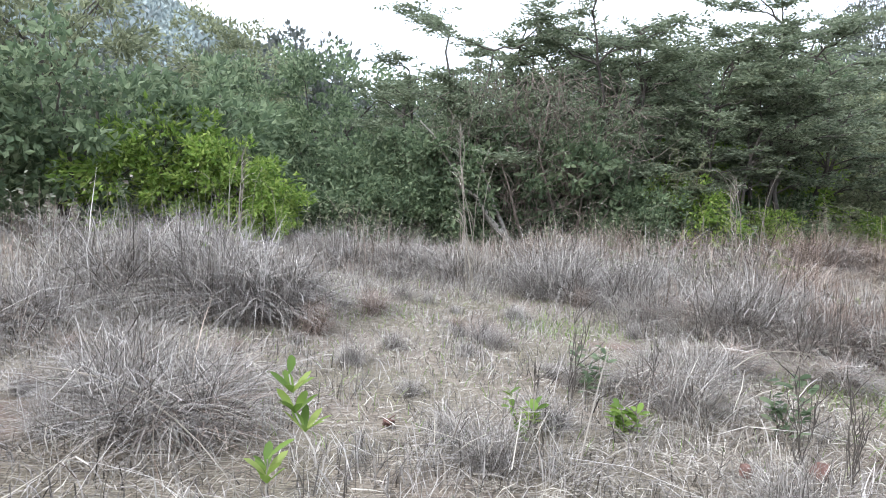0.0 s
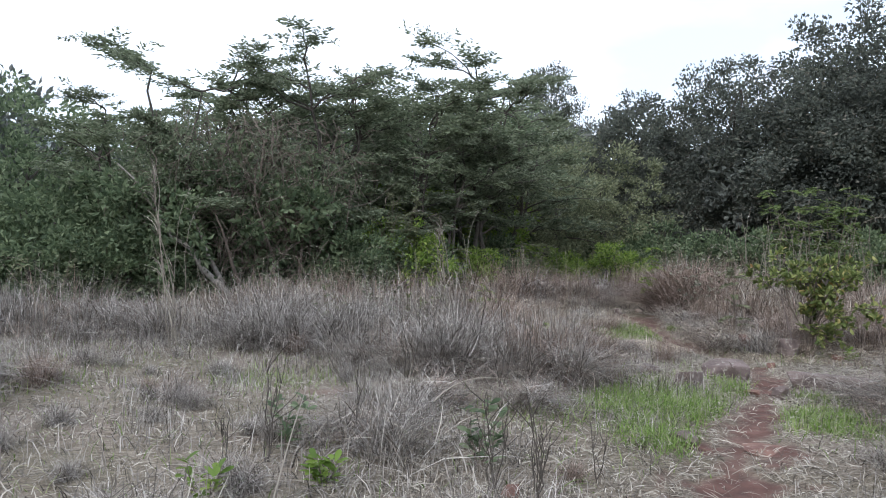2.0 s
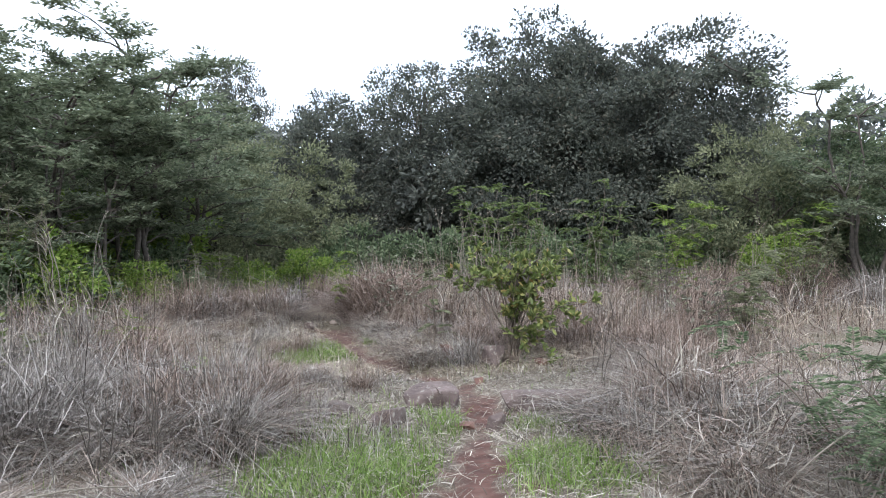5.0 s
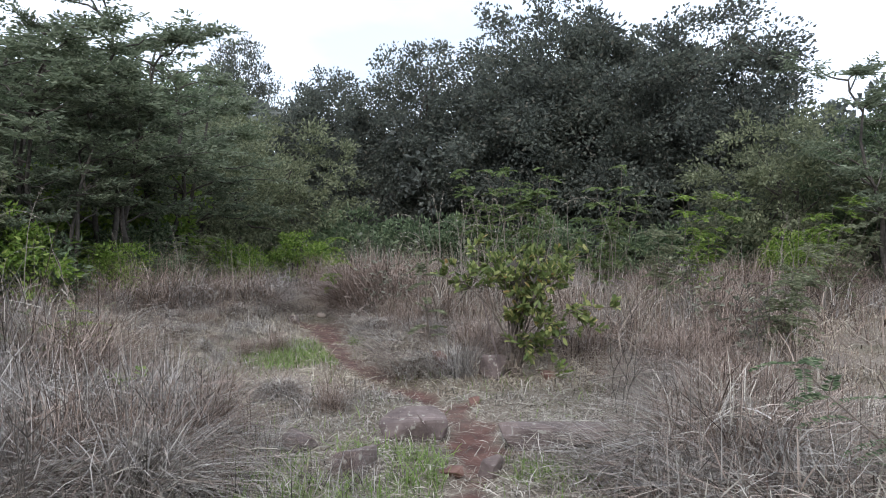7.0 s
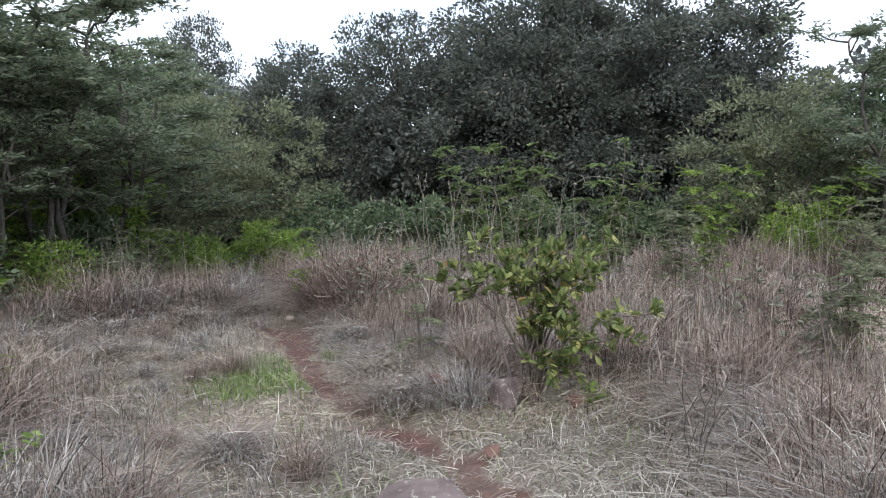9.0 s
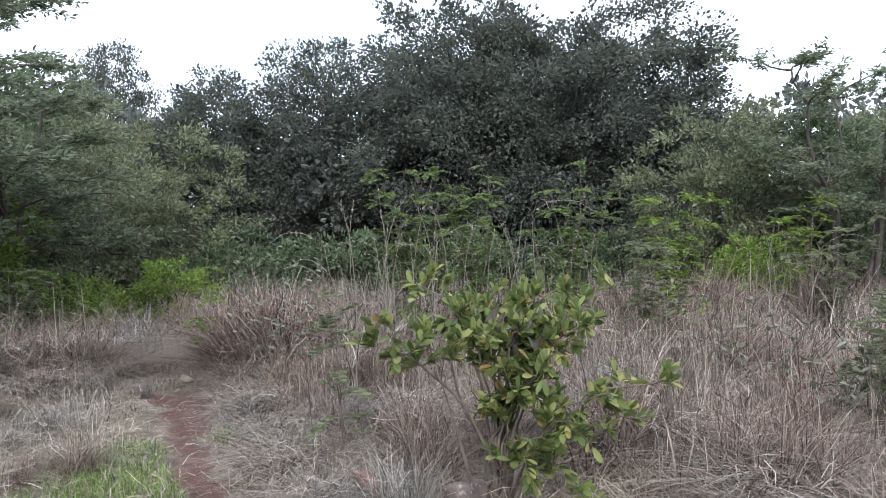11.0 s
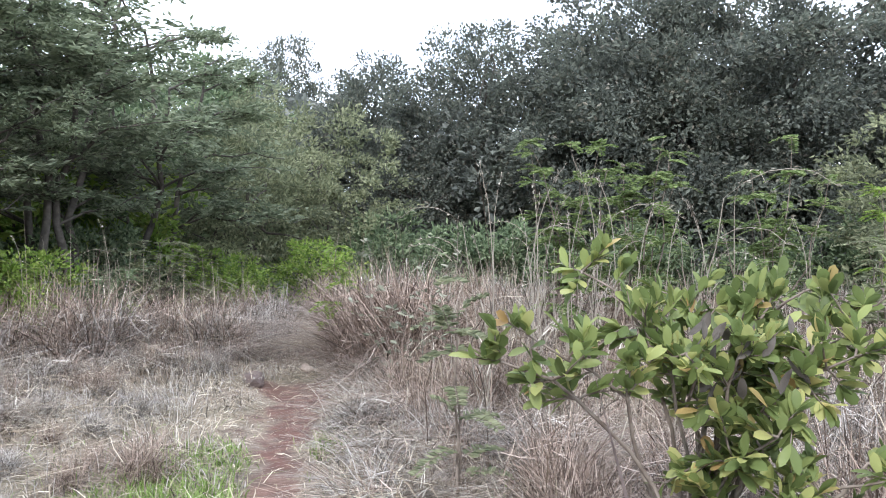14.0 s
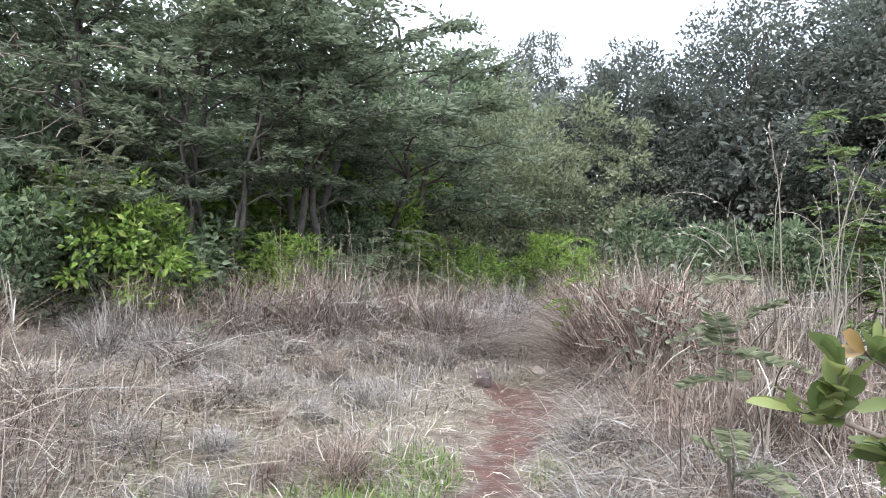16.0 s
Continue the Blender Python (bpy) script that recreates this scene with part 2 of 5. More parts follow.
def blades(heap, base, h, ang, bend, width, segs=3):
    """Ribbons that rise from base, bow over towards the angle ang by bend and taper to a point."""
    n = len(base)
    d = np.stack([np.cos(ang), np.sin(ang), np.zeros(n)], 1)
    face = ang + np.pi / 2 + rng.normal(0, 0.7, n)
    side = np.stack([np.cos(face), np.sin(face), np.zeros(n)], 1)
    rows = []
    for k in range(segs):
        s = k / segs
        p = base + d * (h * bend * (0.35 * s + 0.65 * s ** 2))[:, None] + UP * (h * (s - 0.42 * np.minimum(bend, 1.9) * s ** 2))[:, None]
        w = (width * (1 - 0.55 * s) / 2)[:, None]
        rows += [p - side * w, p + side * w]
    s = 1.0
    rows.append(base + d * (h * bend)[:, None] + UP * (h * (1 - 0.42 * np.minimum(bend, 1.9)))[:, None])
    v = np.stack(rows, 1)
    m = 2 * segs + 1
    off = (np.arange(n) * m)[:, None]
    q = np.concatenate([off + np.array([[2 * k, 2 * k + 1, 2 * k + 3, 2 * k + 2]]) for k in range(segs - 1)]) if segs > 1 else None
    t = off + np.array([[2 * segs - 2, 2 * segs - 1, 2 * segs]])
    heap.add(v, t, q)


def straws(heap, mid, length, ang, rise, width):
    """Dry stems that lie on the ground: two-part ribbons, slightly bowed."""
    n = len(mid)
    d = np.stack([np.cos(ang) * np.cos(rise), np.sin(ang) * np.cos(rise), np.sin(rise)], 1)
    side = np.stack([-np.sin(ang), np.cos(ang), np.zeros(n)], 1)
    side = unit(side + UP * rng.normal(0, 0.5, n)[:, None])
    a, c = mid - d * (length / 2)[:, None], mid + d * (length / 2)[:, None]
    b = mid + UP * rng.uniform(0, 0.02, n)[:, None] + side * (length * rng.normal(0, 0.05, n))[:, None]
    w = side * (width / 2)[:, None]
    v = np.stack([a - w, a + w, b - w, b + w, c - w * 0.4, c + w * 0.4], 1)
    off = (np.arange(n) * 6)[:, None]
    heap.add(v, None, np.concatenate([off + np.array([[0, 1, 3, 2]]), off + np.array([[2, 3, 5, 4]])]))


def leaf_cards(heap, at, along, length, width, fold=0.25):
    """Small pointed leaves, folded along the midrib."""
    n = len(at)
    along = unit(along)
    side = unit(np.cross(along, rand_dirs(n)))
    nor = np.cross(side, along)
    L, W = np.broadcast_to(length, n)[:, None], np.broadcast_to(width, n)[:, None]
    mid = at + along * L * 0.45
    v = np.stack([at, mid - side * W / 2 + nor * W * fold, at + along * L, mid + side * W / 2 + nor * W * fold], 1)
    off = (np.arange(n) * 4)[:, None]
    heap.add(v, np.concatenate([off + np.array([[0, 1, 2]]), off + np.array([[0, 2, 3]])]))


def broad_leaves(heap, at, along, normal, length, width):
    """Oval leaves with a midrib fold and a drooping tip, for plants near the path."""
    n = len(at)
    along = unit(along)
    side = unit(np.cross(along, normal))
    nor = np.cross(side, along)
    L, W = np.broadcast_to(length, n)[:, None], np.broadcast_to(width, n)[:, None]
    curl = rng.uniform(0.0, 0.22, n)[:, None]
    rows = []
    for s, w in ((0.0, 0.05), (0.25, 0.66), (0.55, 1.0), (0.84, 0.78), (1.0, 0.06)):
        c = at + along * L * s - nor * L * curl * s * s
        rows += [c - side * W * w / 2 + nor * W * 0.13 * w, c, c + side * W * w / 2 + nor * W * 0.13 * w]
    v = np.stack(rows, 1)
    off = (np.arange(n) * 15)[:, None]
    q = [off + np.array([[3 * k + j, 3 * k + j + 1, 3 * k + j + 4, 3 * k + j + 3]]) for k in range(4) for j in range(2)]
    heap.add(v, None, np.concatenate(q))


def tube(heap, pts, r0, r1, sides=6, power=1.0):
    pts = np.asarray(pts, float)
    k = len(pts)
    tang = unit(np.gradient(pts, axis=0))
    ref = np.where(np.abs(tang[:, 2:3]) > 0.9, np.array([[1.0, 0, 0]]), UP[None])
    a = unit(np.cross(tang, ref))
    b = np.cross(tang, a)
    s = np.linspace(0, 1, k)
    r = (r0 + (r1 - r0) * s ** power)[:, None, None]
    th = np.linspace(0, 2 * np.pi, sides, endpoint=False)
    v = pts[:, None] + r * (a[:, None] * np.cos(th)[None, :, None] + b[:, None] * np.sin(th)[None, :, None])
    i, j = np.meshgrid(np.arange(k - 1), np.arange(sides), indexing="ij")
    q = np.stack([i * sides + j, i * sides + (j + 1) % sides, (i + 1) * sides + (j + 1) % sides, (i + 1) * sides + j], -1)
    heap.add(v, None, q)


def crooked(a, b, k=6, wob=0.1, sag=0.0):
    a, b = np.asarray(a, float), np.asarray(b, float)
    s = np.linspace(0, 1, k)[:, None]
    off = np.cumsum(rng.normal(0, 1, (k, 3)), 0)
    off = (off - off[0] - s * (off[-1] - off[0])) * wob * np.linalg.norm(b - a) / k ** 0.5
    return a + (b - a) * s + off + UP * (sag * 4 * s * (1 - s))


def value_noise(x, y, scale, seed):
    g = np.random.default_rng(seed).random((64, 64))
    u, v = np.asarray(x) / scale + 31.7, np.asarray(y) / scale + 17.3
    i, j = np.floor(u).astype(int), np.floor(v).astype(int)
    f, h = u - i, v - j
    f, h = f * f * (3 - 2 * f), h * h * (3 - 2 * h)
    at = lambda a, b: g[a % 64, b % 64]
    return (at(i, j) * (1 - f) + at(i + 1, j) * f) * (1 - h) + (at(i, j + 1) * (1 - f) + at(i + 1, j + 1) * f) * h


# ---- the plan: trail, clearings and tall grass ----
TRAIL = [(-2.5, -3.0, 0.5), (0.8, 0.2, 0.5), (2.6, 2.2, 0.52), (3.6, 3.15, 0.56), (4.3, 3.8, 0.50), (4.9, 4.25, 0.36), (5.7, 4.85, 0.36), (6.5, 5.65, 0.34),
         (6.85, 6.5, 0.34), (7.05, 7.3, 0.40), (7.45, 8.4, 0.32), (7.95, 9.5, 0.36), (8.6, 10.6, 0.55), (9.25, 11.6, 0.85), (9.5, 12.0, 0.5)]
FAINT = [(9.5, 12.0, 0.5), (10.1, 13.4, 0.5), (11.0, 15.0, 0.5), (13.0, 19.0, 0.5)]


def along_line(line, x, y):
    """The distance to a line of (x, y, width), less half its width there."""
    best = np.full(np.shape(x), 1e9)
    for (ax, ay, aw), (bx, by, bw) in zip(line, line[1:]):
        dx, dy = bx - ax, by - ay
        s = np.clip(((x - ax) * dx + (y - ay) * dy) / (dx * dx + dy * dy), 0, 1)
        d = np.hypot(x - ax - s * dx, y - ay - s * dy) - (aw + s * (bw - aw)) / 2
        best = np.minimum(best, d)
    return best


def bare(x, y):
    ragged = 0.46 * (value_noise(x, y, 0.25, 3) - 0.5) + 0.16 * (value_noise(x, y, 0.09, 4) - 0.5)
    soil = np.clip(0.62 + 0.9 * value_noise(x, y, 0.5, 6), 0, 1) * np.clip(0.5 - (along_line(TRAIL, x, y) + ragged) / 0.14, 0, 1)
    spots = np.clip((value_noise(x, y, 0.7, 5) - 0.80) * 7, 0, 0.8) * np.exp(-((x - 0) ** 2 + (y - 4) ** 2) / 14)
    return np.maximum(soil, spots)


def ground_z(x, y):
    x, y = np.asarray(x, float), np.asarray(y, float)
    z = -0.10 + 0.07 * (value_noise(x, y, 1.9, 1) - 0.5) + 0.035 * (value_noise(x, y, 0.45, 2) - 0.5)
    z = z - 0.055 * np.clip(0.6 - along_line(TRAIL, x, y) / 0.22, 0, 1)
    far = np.hypot(x - 5, y - 6)
    z = z + 0.02 * np.maximum(far - 16, 0)
    hill = 75 * np.exp(-(((x + 190) / 120) ** 2 + ((y - 330) / 130) ** 2)) + 10 * np.exp(-(((x + 60) / 110) ** 2 + ((y - 330) / 90) ** 2))
    return z + hill


# (x, y, radius, height): where the grass stands tall
TALL = [(-3.8, 7.6, 1.5, 1.10), (-2.4, 6.9, 0.8, 1.04), (-5.5, 9.5, 2.2, 1.17), (-1.2, 11.5, 1.6, 0.91), (1.4, 10.6, 1.7, 0.98), (4.0, 10.2, 1.8, 1.04),
        (2.9, 7.6, 1.0, 0.91), (3.9, 6.6, 1.0, 0.85), (3.5, 8.0, 0.9, 0.78), (-4.4, 5.0, 1.0, 0.78), (-2.0, 3.9, 0.7, 0.46), (1.6, 4.1, 0.8, 0.46), (0.2, 2.9, 0.5, 0.40),
        (-1.8, 2.4, 0.7, 0.40), (6.3, 3.3, 0.9, 0.48), (7.3, 3.7, 1.2, 0.58), (5.6, 2.3, 1.0, 0.42), (8.3, 4.4, 0.9, 0.62), (10.8, 6.0, 1.8, 0.8), (12.5, 8.0, 2.5, 1.02), (15.5, 6.5, 3.0, 1.10),
        (10.2, 9.8, 1.2, 0.95), (10.9, 12.6, 1.0, 1.54), (12.8, 12.0, 2.0, 1.23), (15.5, 11.5, 2.8, 1.30), (14.0, 16.0, 2.4, 1.17), (9.1, 14.3, 0.9, 0.98), (8.0, 15.2, 1.0, 1.23),
        (6.2, 14.6, 0.9, 1.14), (12.0, 15.2, 1.4, 1.04), (10.5, 17.5, 1.6, 1.04), (5.2, 11.2, 1.2, 0.44), (8.4, 12.9, 0.5, 0.50), (8.3, 7.6, 0.7, 0.30), (9.0, 8.6, 0.9, 0.38),
        (17.5, 14.5, 3.0, 1.17), (6.5, 12.6, 4.0, 0.00), (19.5, 9.0, 4.0, 1.30), (5.7, 17.5, 1.5, 0.91), (2.5, 13.0, 2.2, 0.91), (5.2, 9.2, 1.0, 0.39)]


def tall(x, y):
    h = np.zeros(np.shape(x))
    for cx, cy, r, t in TALL:
        h = np.maximum(h, t * np.clip(1.35 - np.hypot(x - cx, y - cy) / r, 0, 1) ** 0.7)
    h = np.where(np.hypot(x - 5, y - 6) > 15, np.maximum(h, 0.55), h)
    path = np.minimum(along_line(TRAIL, x, y), along_line(FAINT, x, y))
    return h * clear_of_stones(x, y) * np.clip((path - 0.05) / 0.5, 0, 1) * (0.45 + 0.75 * value_noise(x, y, 0.8, 9)) * (0.55 + 0.95 * value_noise(x, y, 0.33, 10))


STONES = ((5.95, 5.75, 0.3), (5.15, 5.4, 0.22), (6.55, 4.85, 0.4), (5.2, 6.1, 0.2), (7.95, 6.75, 0.2))


def clear_of_stones(x, y):
    return np.min([np.clip((np.hypot(x - a, y - b) - r) / 0.25, 0, 1) for a, b, r in STONES], axis=0)


def lawn(x, y):
    """Where the young grass is green."""
    g = np.zeros(np.shape(x))
    for cx, cy, r, s in ((4.2, 4.65, 0.6, 1.0), (5.2, 5.35, 0.55, 0.8), (3.6, 3.85, 0.38, 0.9), (5.15, 3.8, 0.45, 0.9), (7.1, 9.2, 0.5, 0.6), (7.55, 9.75, 0.35, 0.5), (7.35, 8.8, 0.3, 0.6),
                         (8.35, 9.6, 0.25, 0.5), (6.1, 4.6, 0.35, 0.6), (4.9, 5.8, 0.6, 0.2), (1.1, 6.8, 0.6, 0.12), (-1.3, 7.0, 0.7, 0.07), (2.9, 4.6, 0.5, 0.12)):
        g = np.maximum(g, s * np.clip(1.4 - np.hypot(x - cx, y - cy) / r, 0, 1))
    return g * clear_of_stones(x, y) * np.clip(along_line(TRAIL, x, y) / 0.08 + 0.2, 0, 1)


def field(n, x0, x1, y0, y1):
    return rng.uniform(x0, x1, n), rng.uniform(y0, y1, n)


def stand(x, y):
    return np.stack([x, y, ground_z(x, y)], 1)


# ---- ground ----
def graded(lo, hi, fine):
    inner = np.arange(lo, hi, fine)
    out, step, p = [], fine * 1.6, hi
    while p < 1400:
        out.append(p)
        p, step = p + step, min(step * 1.16, 90)
    left, step, p = [], fine * 1.6, lo - fine
    while p > -1400:
        left.append(p)
        p, step = p - step, min(step * 1.16, 90)
    return np.concatenate([left[::-1], inner, out])


gx, gy = graded(-2.0, 10.3, 0.085), graded(1.6, 12.6, 0.085)
GX, GY = np.meshgrid(gx, gy, indexing="ij")
gi, gj = np.meshgrid(np.arange(len(gx) - 1), np.arange(len(gy) - 1), indexing="ij")
cell = gi * len(gy) + gj
ground_mesh = mesh_of("ground", np.stack([GX, GY, ground_z(GX, GY)], -1).reshape(-1, 3), [], np.stack([cell, cell + len(gy), cell + len(gy) + 1, cell + 1], -1), SOIL)
soil_share = ground_mesh.attributes.new("bare", "FLOAT", "POINT")
soil_share.data.foreach_set("value", bare(GX, GY).astype(np.float32).ravel())
ground = tagged(new("ground", ground_mesh), "red soil and dry litter with a worn footpath", "ground", kind="structure")


# ---- grass ----
def stuff(name, heap, material, label, category):
    return tagged(new(name, heap.mesh(name, material)), label, category, kind="stuff")


def standing_grass():
    tallh, brown, green = Heap(), Heap(), Heap()
    for n, box, seg, wide in ((180000, (-5, 13, 1.5, 16), 3, 1.1), (85000, (-12, 34, 3, 27), 2, 2.2)):
        x, y = field(n, *box)
        h = tall(x, y)
        keep = rng.random(n) < np.clip(h * 1.35, 0, 0.95)
        if seg == 2:
            keep &= ~((x > -5) & (x < 13) & (y < 16))
        x, y, h = x[keep], y[keep], h[keep]
        k = len(x)
        # stems gather into small bunches
        x, y = x + 0.12 * np.sin(9 * y + 5 * x), y + 0.12 * np.sin(9 * x - 4 * y)
        h = h * (0.25 + 1.0 * rng.random(k) ** 1.1) * np.where(rng.random(k) < 0.05, 1.6, 1.0)
        # bunches lean their own way, stems stray from it
        ang = 9 * value_noise(x, y, 0.5, 15) + rng.normal(0, 1.5, k)
        bend = np.abs(rng.normal(0.6, 0.55, k)) + 1.0 * (rng.random(k) < 0.33)
        tan = value_noise(x, y, 2.6, 12) + 0.45 * np.clip((x - 2.5) / 4, 0, 1) + 0.25 * np.clip((y - 7) / 4, 0, 1) * (x > 4) + rng.normal(0, 0.12, k) > 0.60
        for heap, pick in ((tallh, ~tan), (brown, tan)):
            blades(heap, stand(x[pick], y[pick]), h[pick], ang[pick], bend[pick], (0.0035 + 0.007 * rng.random(pick.sum()) ** 1.5) * wide, seg)
    # a ragged lower growth nearly everywhere
    x, y = field(105000, -4.5, 11, 1.2, 14)
    rough = value_noise(x, y, 0.9, 21) * 0.7 + value_noise(x, y, 0.3, 22) * 0.5
    keep = (rng.random(len(x)) < np.clip(rough * 1.5 - 0.35, 0.12, 0.9) * (1 - bare(x, y))) & (tall(x, y) < 0.5) & (along_line(TRAIL, x, y) > 0.02)
    x, y, rough = x[keep], y[keep], rough[keep]
    k = len(x)
    h = rng.uniform(0.03, 0.12, k) + np.clip(rough - 0.5, 0, 1) * 0.6 * rng.random(k) * np.clip(along_line(TRAIL, x, y) / 0.6, 0, 1)
    blades(tallh, stand(x, y), h, 9 * value_noise(x, y, 0.4, 16) + rng.normal(0, 1.2, k), np.abs(rng.normal(0.8, 0.6, k)), rng.uniform(0.0035, 0.0085, k), 2)
    x, y = field(420000, -2.5, 9, 3, 11)
    keep = rng.random(len(x)) < lawn(x, y) * 0.9 + 0.012 * (tall(x, y) < 0.3) * (bare(x, y) < 0.2)
    x, y = x[keep], y[keep]
    k = len(x)
    blades(green, stand(x, y), 0.03 + 0.14 * rng.random(k) ** 1.4, rng.uniform(0, 2 * np.pi, k), np.abs(rng.normal(0.8, 0.5, k)), rng.uniform(0.004, 0.010, k), 3)
    stuff("dry_grass", tallh, DRY, "bleached grey dry grass standing in bunches", "grass")
    stuff("brown_grass", brown, DRY_BROWN, "brownish dry grass standing thick beside the path", "grass")
    stuff("green_grass", green, GREEN, "fresh green grass in patches along the path", "grass")


def litter():
    grey, tan = Heap(), Heap()

    def lay(mid, length, ang, rise, width):
        far = mid[:, 0] + mid[:, 1] + 2.5 * (value_noise(mid[:, 0], mid[:, 1], 1.2, 41) - 0.5) > 13
        for heap, pick in ((grey, ~far), (tan, far)):
            straws(heap, mid[pick], length[pick], ang[pick], rise[pick], width[pick])

    x, y = field(125000, -4.5, 11.5, 1.2, 15.5)
    soil = bare(x, y)
    keep = rng.random(len(x)) < np.where(soil > 0.4, 0.22, 0.85)
    x, y = x[keep], y[keep]
    k = len(x)
    mid = stand(x, y) + UP * rng.uniform(0.004, 0.045, k)[:, None]
    lay(mid, 0.035 + 0.17 * rng.random(k) ** 2, rng.uniform(0, np.pi, k), rng.normal(0, 0.3, k), rng.uniform(0.003, 0.0065, k))
    # fallen bunches of long stems
    for cx, cy, n, r in ((6.5, 4.4, 700, 0.7), (7.3, 4.2, 800, 0.9), (8.2, 5.0, 500, 0.7), (8.0, 8.2, 800, 0.6), (8.4, 9.0, 500, 0.5), (6.6, 10.6, 800, 1.1), (7.6, 12.6, 800, 1.0), (5.6, 12.0, 700, 1.1),
                         (4.2, 6.6, 500, 0.8), (8.9, 10.6, 500, 0.5), (-1.6, 3.4, 160, 0.9), (8.6, 6.2, 500, 0.6)):
        x, y = cx + rng.normal(0, r, n) * 0.7, cy + rng.normal(0, r, n) * 0.7
        keep = along_line(TRAIL, x, y) > 0.06
        x, y = x[keep], y[keep]
        n = len(x)
        lay(stand(x, y) + UP * rng.uniform(0.04, 0.20, n)[:, None], rng.uniform(0.12, 0.38, n), rng.normal(rng.uniform(0, 3), 0.8, n), rng.normal(0, 0.3, n), rng.uniform(0.0025, 0.0055, n))
    x, y = field(150000, -5, 15, 2, 16)
    h = tall(x, y)
    keep = rng.random(len(x)) < np.clip(h * 0.9, 0, 0.55)
    x, y, h = x[keep], y[keep], h[keep]
    k = len(x)
    lay(stand(x, y) + UP * (h * rng.uniform(0.1, 0.75, k))[:, None], rng.uniform(0.12, 0.42, k), rng.uniform(0, np.pi, k), rng.normal(0, 0.75, k), rng.uniform(0.003, 0.0065, k))
    # thicker underfoot
    x, y = field(70000, -0.5, 8.5, 1.6, 8.5)
    keep = (np.abs(x - y) < 2.6) & (rng.random(len(x)) < np.where(bare(x, y) > 0.4, 0.12, 0.9))
    x, y = x[keep], y[keep]
    k = len(x)
    lay(stand(x, y) + UP * rng.uniform(0.002, 0.04, k)[:, None], 0.04 + 0.18 * rng.random(k) ** 2, rng.uniform(0, np.pi, k), rng.normal(0, 0.2, k), rng.uniform(0.0025, 0.0055, k))
    stuff("straw_litter", grey, STRAW, "fallen grey straw and trampled stems on the ground", "litter")
    stuff("tan_straw_litter", tan, TAN_STRAW, "fallen tan straw lying thick about the path", "litter")


standing_grass()
litter()


def tuft_mesh(n, r, h):
    """A tangled sheaf: most stems follow one lean, others stray, and broken ones cross it."""
    heap = Heap()
    th, rr = rng.uniform(0, 2 * np.pi, n), r * np.sqrt(rng.random(n))
    base = np.stack([rr * np.cos(th) * 0.8, rr * np.sin(th) * 0.8, np.full(n, -0.02)], 1)
    ang = np.where(rng.random(n) < 0.45, rng.uniform(0, 6.28) + rng.normal(0, 0.7, n), th + rng.normal(0, 1.3, n))
    blades(heap, base, h * (0.3 + 0.85 * rng.random(n) ** 0.8), ang, np.abs(rng.normal(0.55, 0.55, n)) + 0.6 * rr / r * rng.random(n) + 0.9 * (rng.random(n) < 0.2), 0.0035 + 0.0065 * rng.random(n) ** 1.5, 4)
    m = n // 2
    mid = np.concatenate([rng.normal(0, r * 0.6, (m, 2)), rng.uniform(0.05, 0.6, (m, 1)) * h], 1)
    straws(heap, mid, rng.uniform(0.15, 0.45, m), rng.uniform(0, np.pi, m), rng.normal(0, 0.8, m), rng.uniform(0.003, 0.007, m))
    return heap


BUNCHES = [[tuft_mesh(160, 0.28, 0.80).mesh("sheaf", DRY) for _ in range(3)] for _ in range(3)] + [[tuft_mesh(160, 0.26, 0.90).mesh("sheaf", DRY_BROWN) for _ in range(3)] for _ in range(2)]


def mound_mesh(n=260, r=0.5, h=0.5):
    """Collapsed stems that spill outwards over one another, with straws on top."""
    heap = Heap()
    th, rr = rng.uniform(0, 2 * np.pi, n), r * rng.random(n) * 0.7
    base = np.stack([rr * np.cos(th), rr * np.sin(th), h * 0.25 * (1 - rr / r)], 1)
    blades(heap, base, h * rng.uniform(0.6, 1.3, n), th + rng.normal(0, 0.8, n), rng.uniform(0.9, 2.1, n), 0.0035 + 0.006 * rng.random(n) ** 1.5, 4)
    m = n
    d = rng.normal(0, r * 0.5, (m, 2))
    mid = np.concatenate([d, (h * 0.75 * np.exp(-(d ** 2).sum(1) / (r * r * 0.5)) * rng.uniform(0.5, 1.05, m))[:, None]], 1)
    straws(heap, mid, rng.uniform(0.12, 0.4, m), rng.uniform(0, np.pi, m), rng.normal(0, 0.4, m), rng.uniform(0.003, 0.007, m))
    return heap


MOUNDS = [mound_mesh().mesh("sheaf", mat) for mat in (DRY_BROWN, STRAW, DRY)]


def mound(x, y, size):
    ob = thing("straw_mound", "matted mound of collapsed dry grass", "grass mound", "matted grass mounds")
    ob.matrix_basis = pose(x, y, float(ground_z(x, y)), 0, 0, (x * 71 + y * 43) % 360) @ Matrix.Diagonal((size, size, size * (0.8 + 0.4 * ((y * 17) % 1)), 1))
    for k in range(3):
        part("sheaf", MOUNDS[k], ob).matrix_basis = pose(0.16 * math.cos(k * 2.1), 0.16 * math.sin(k * 2.1), -0.02, 0, 0, 50 * k)


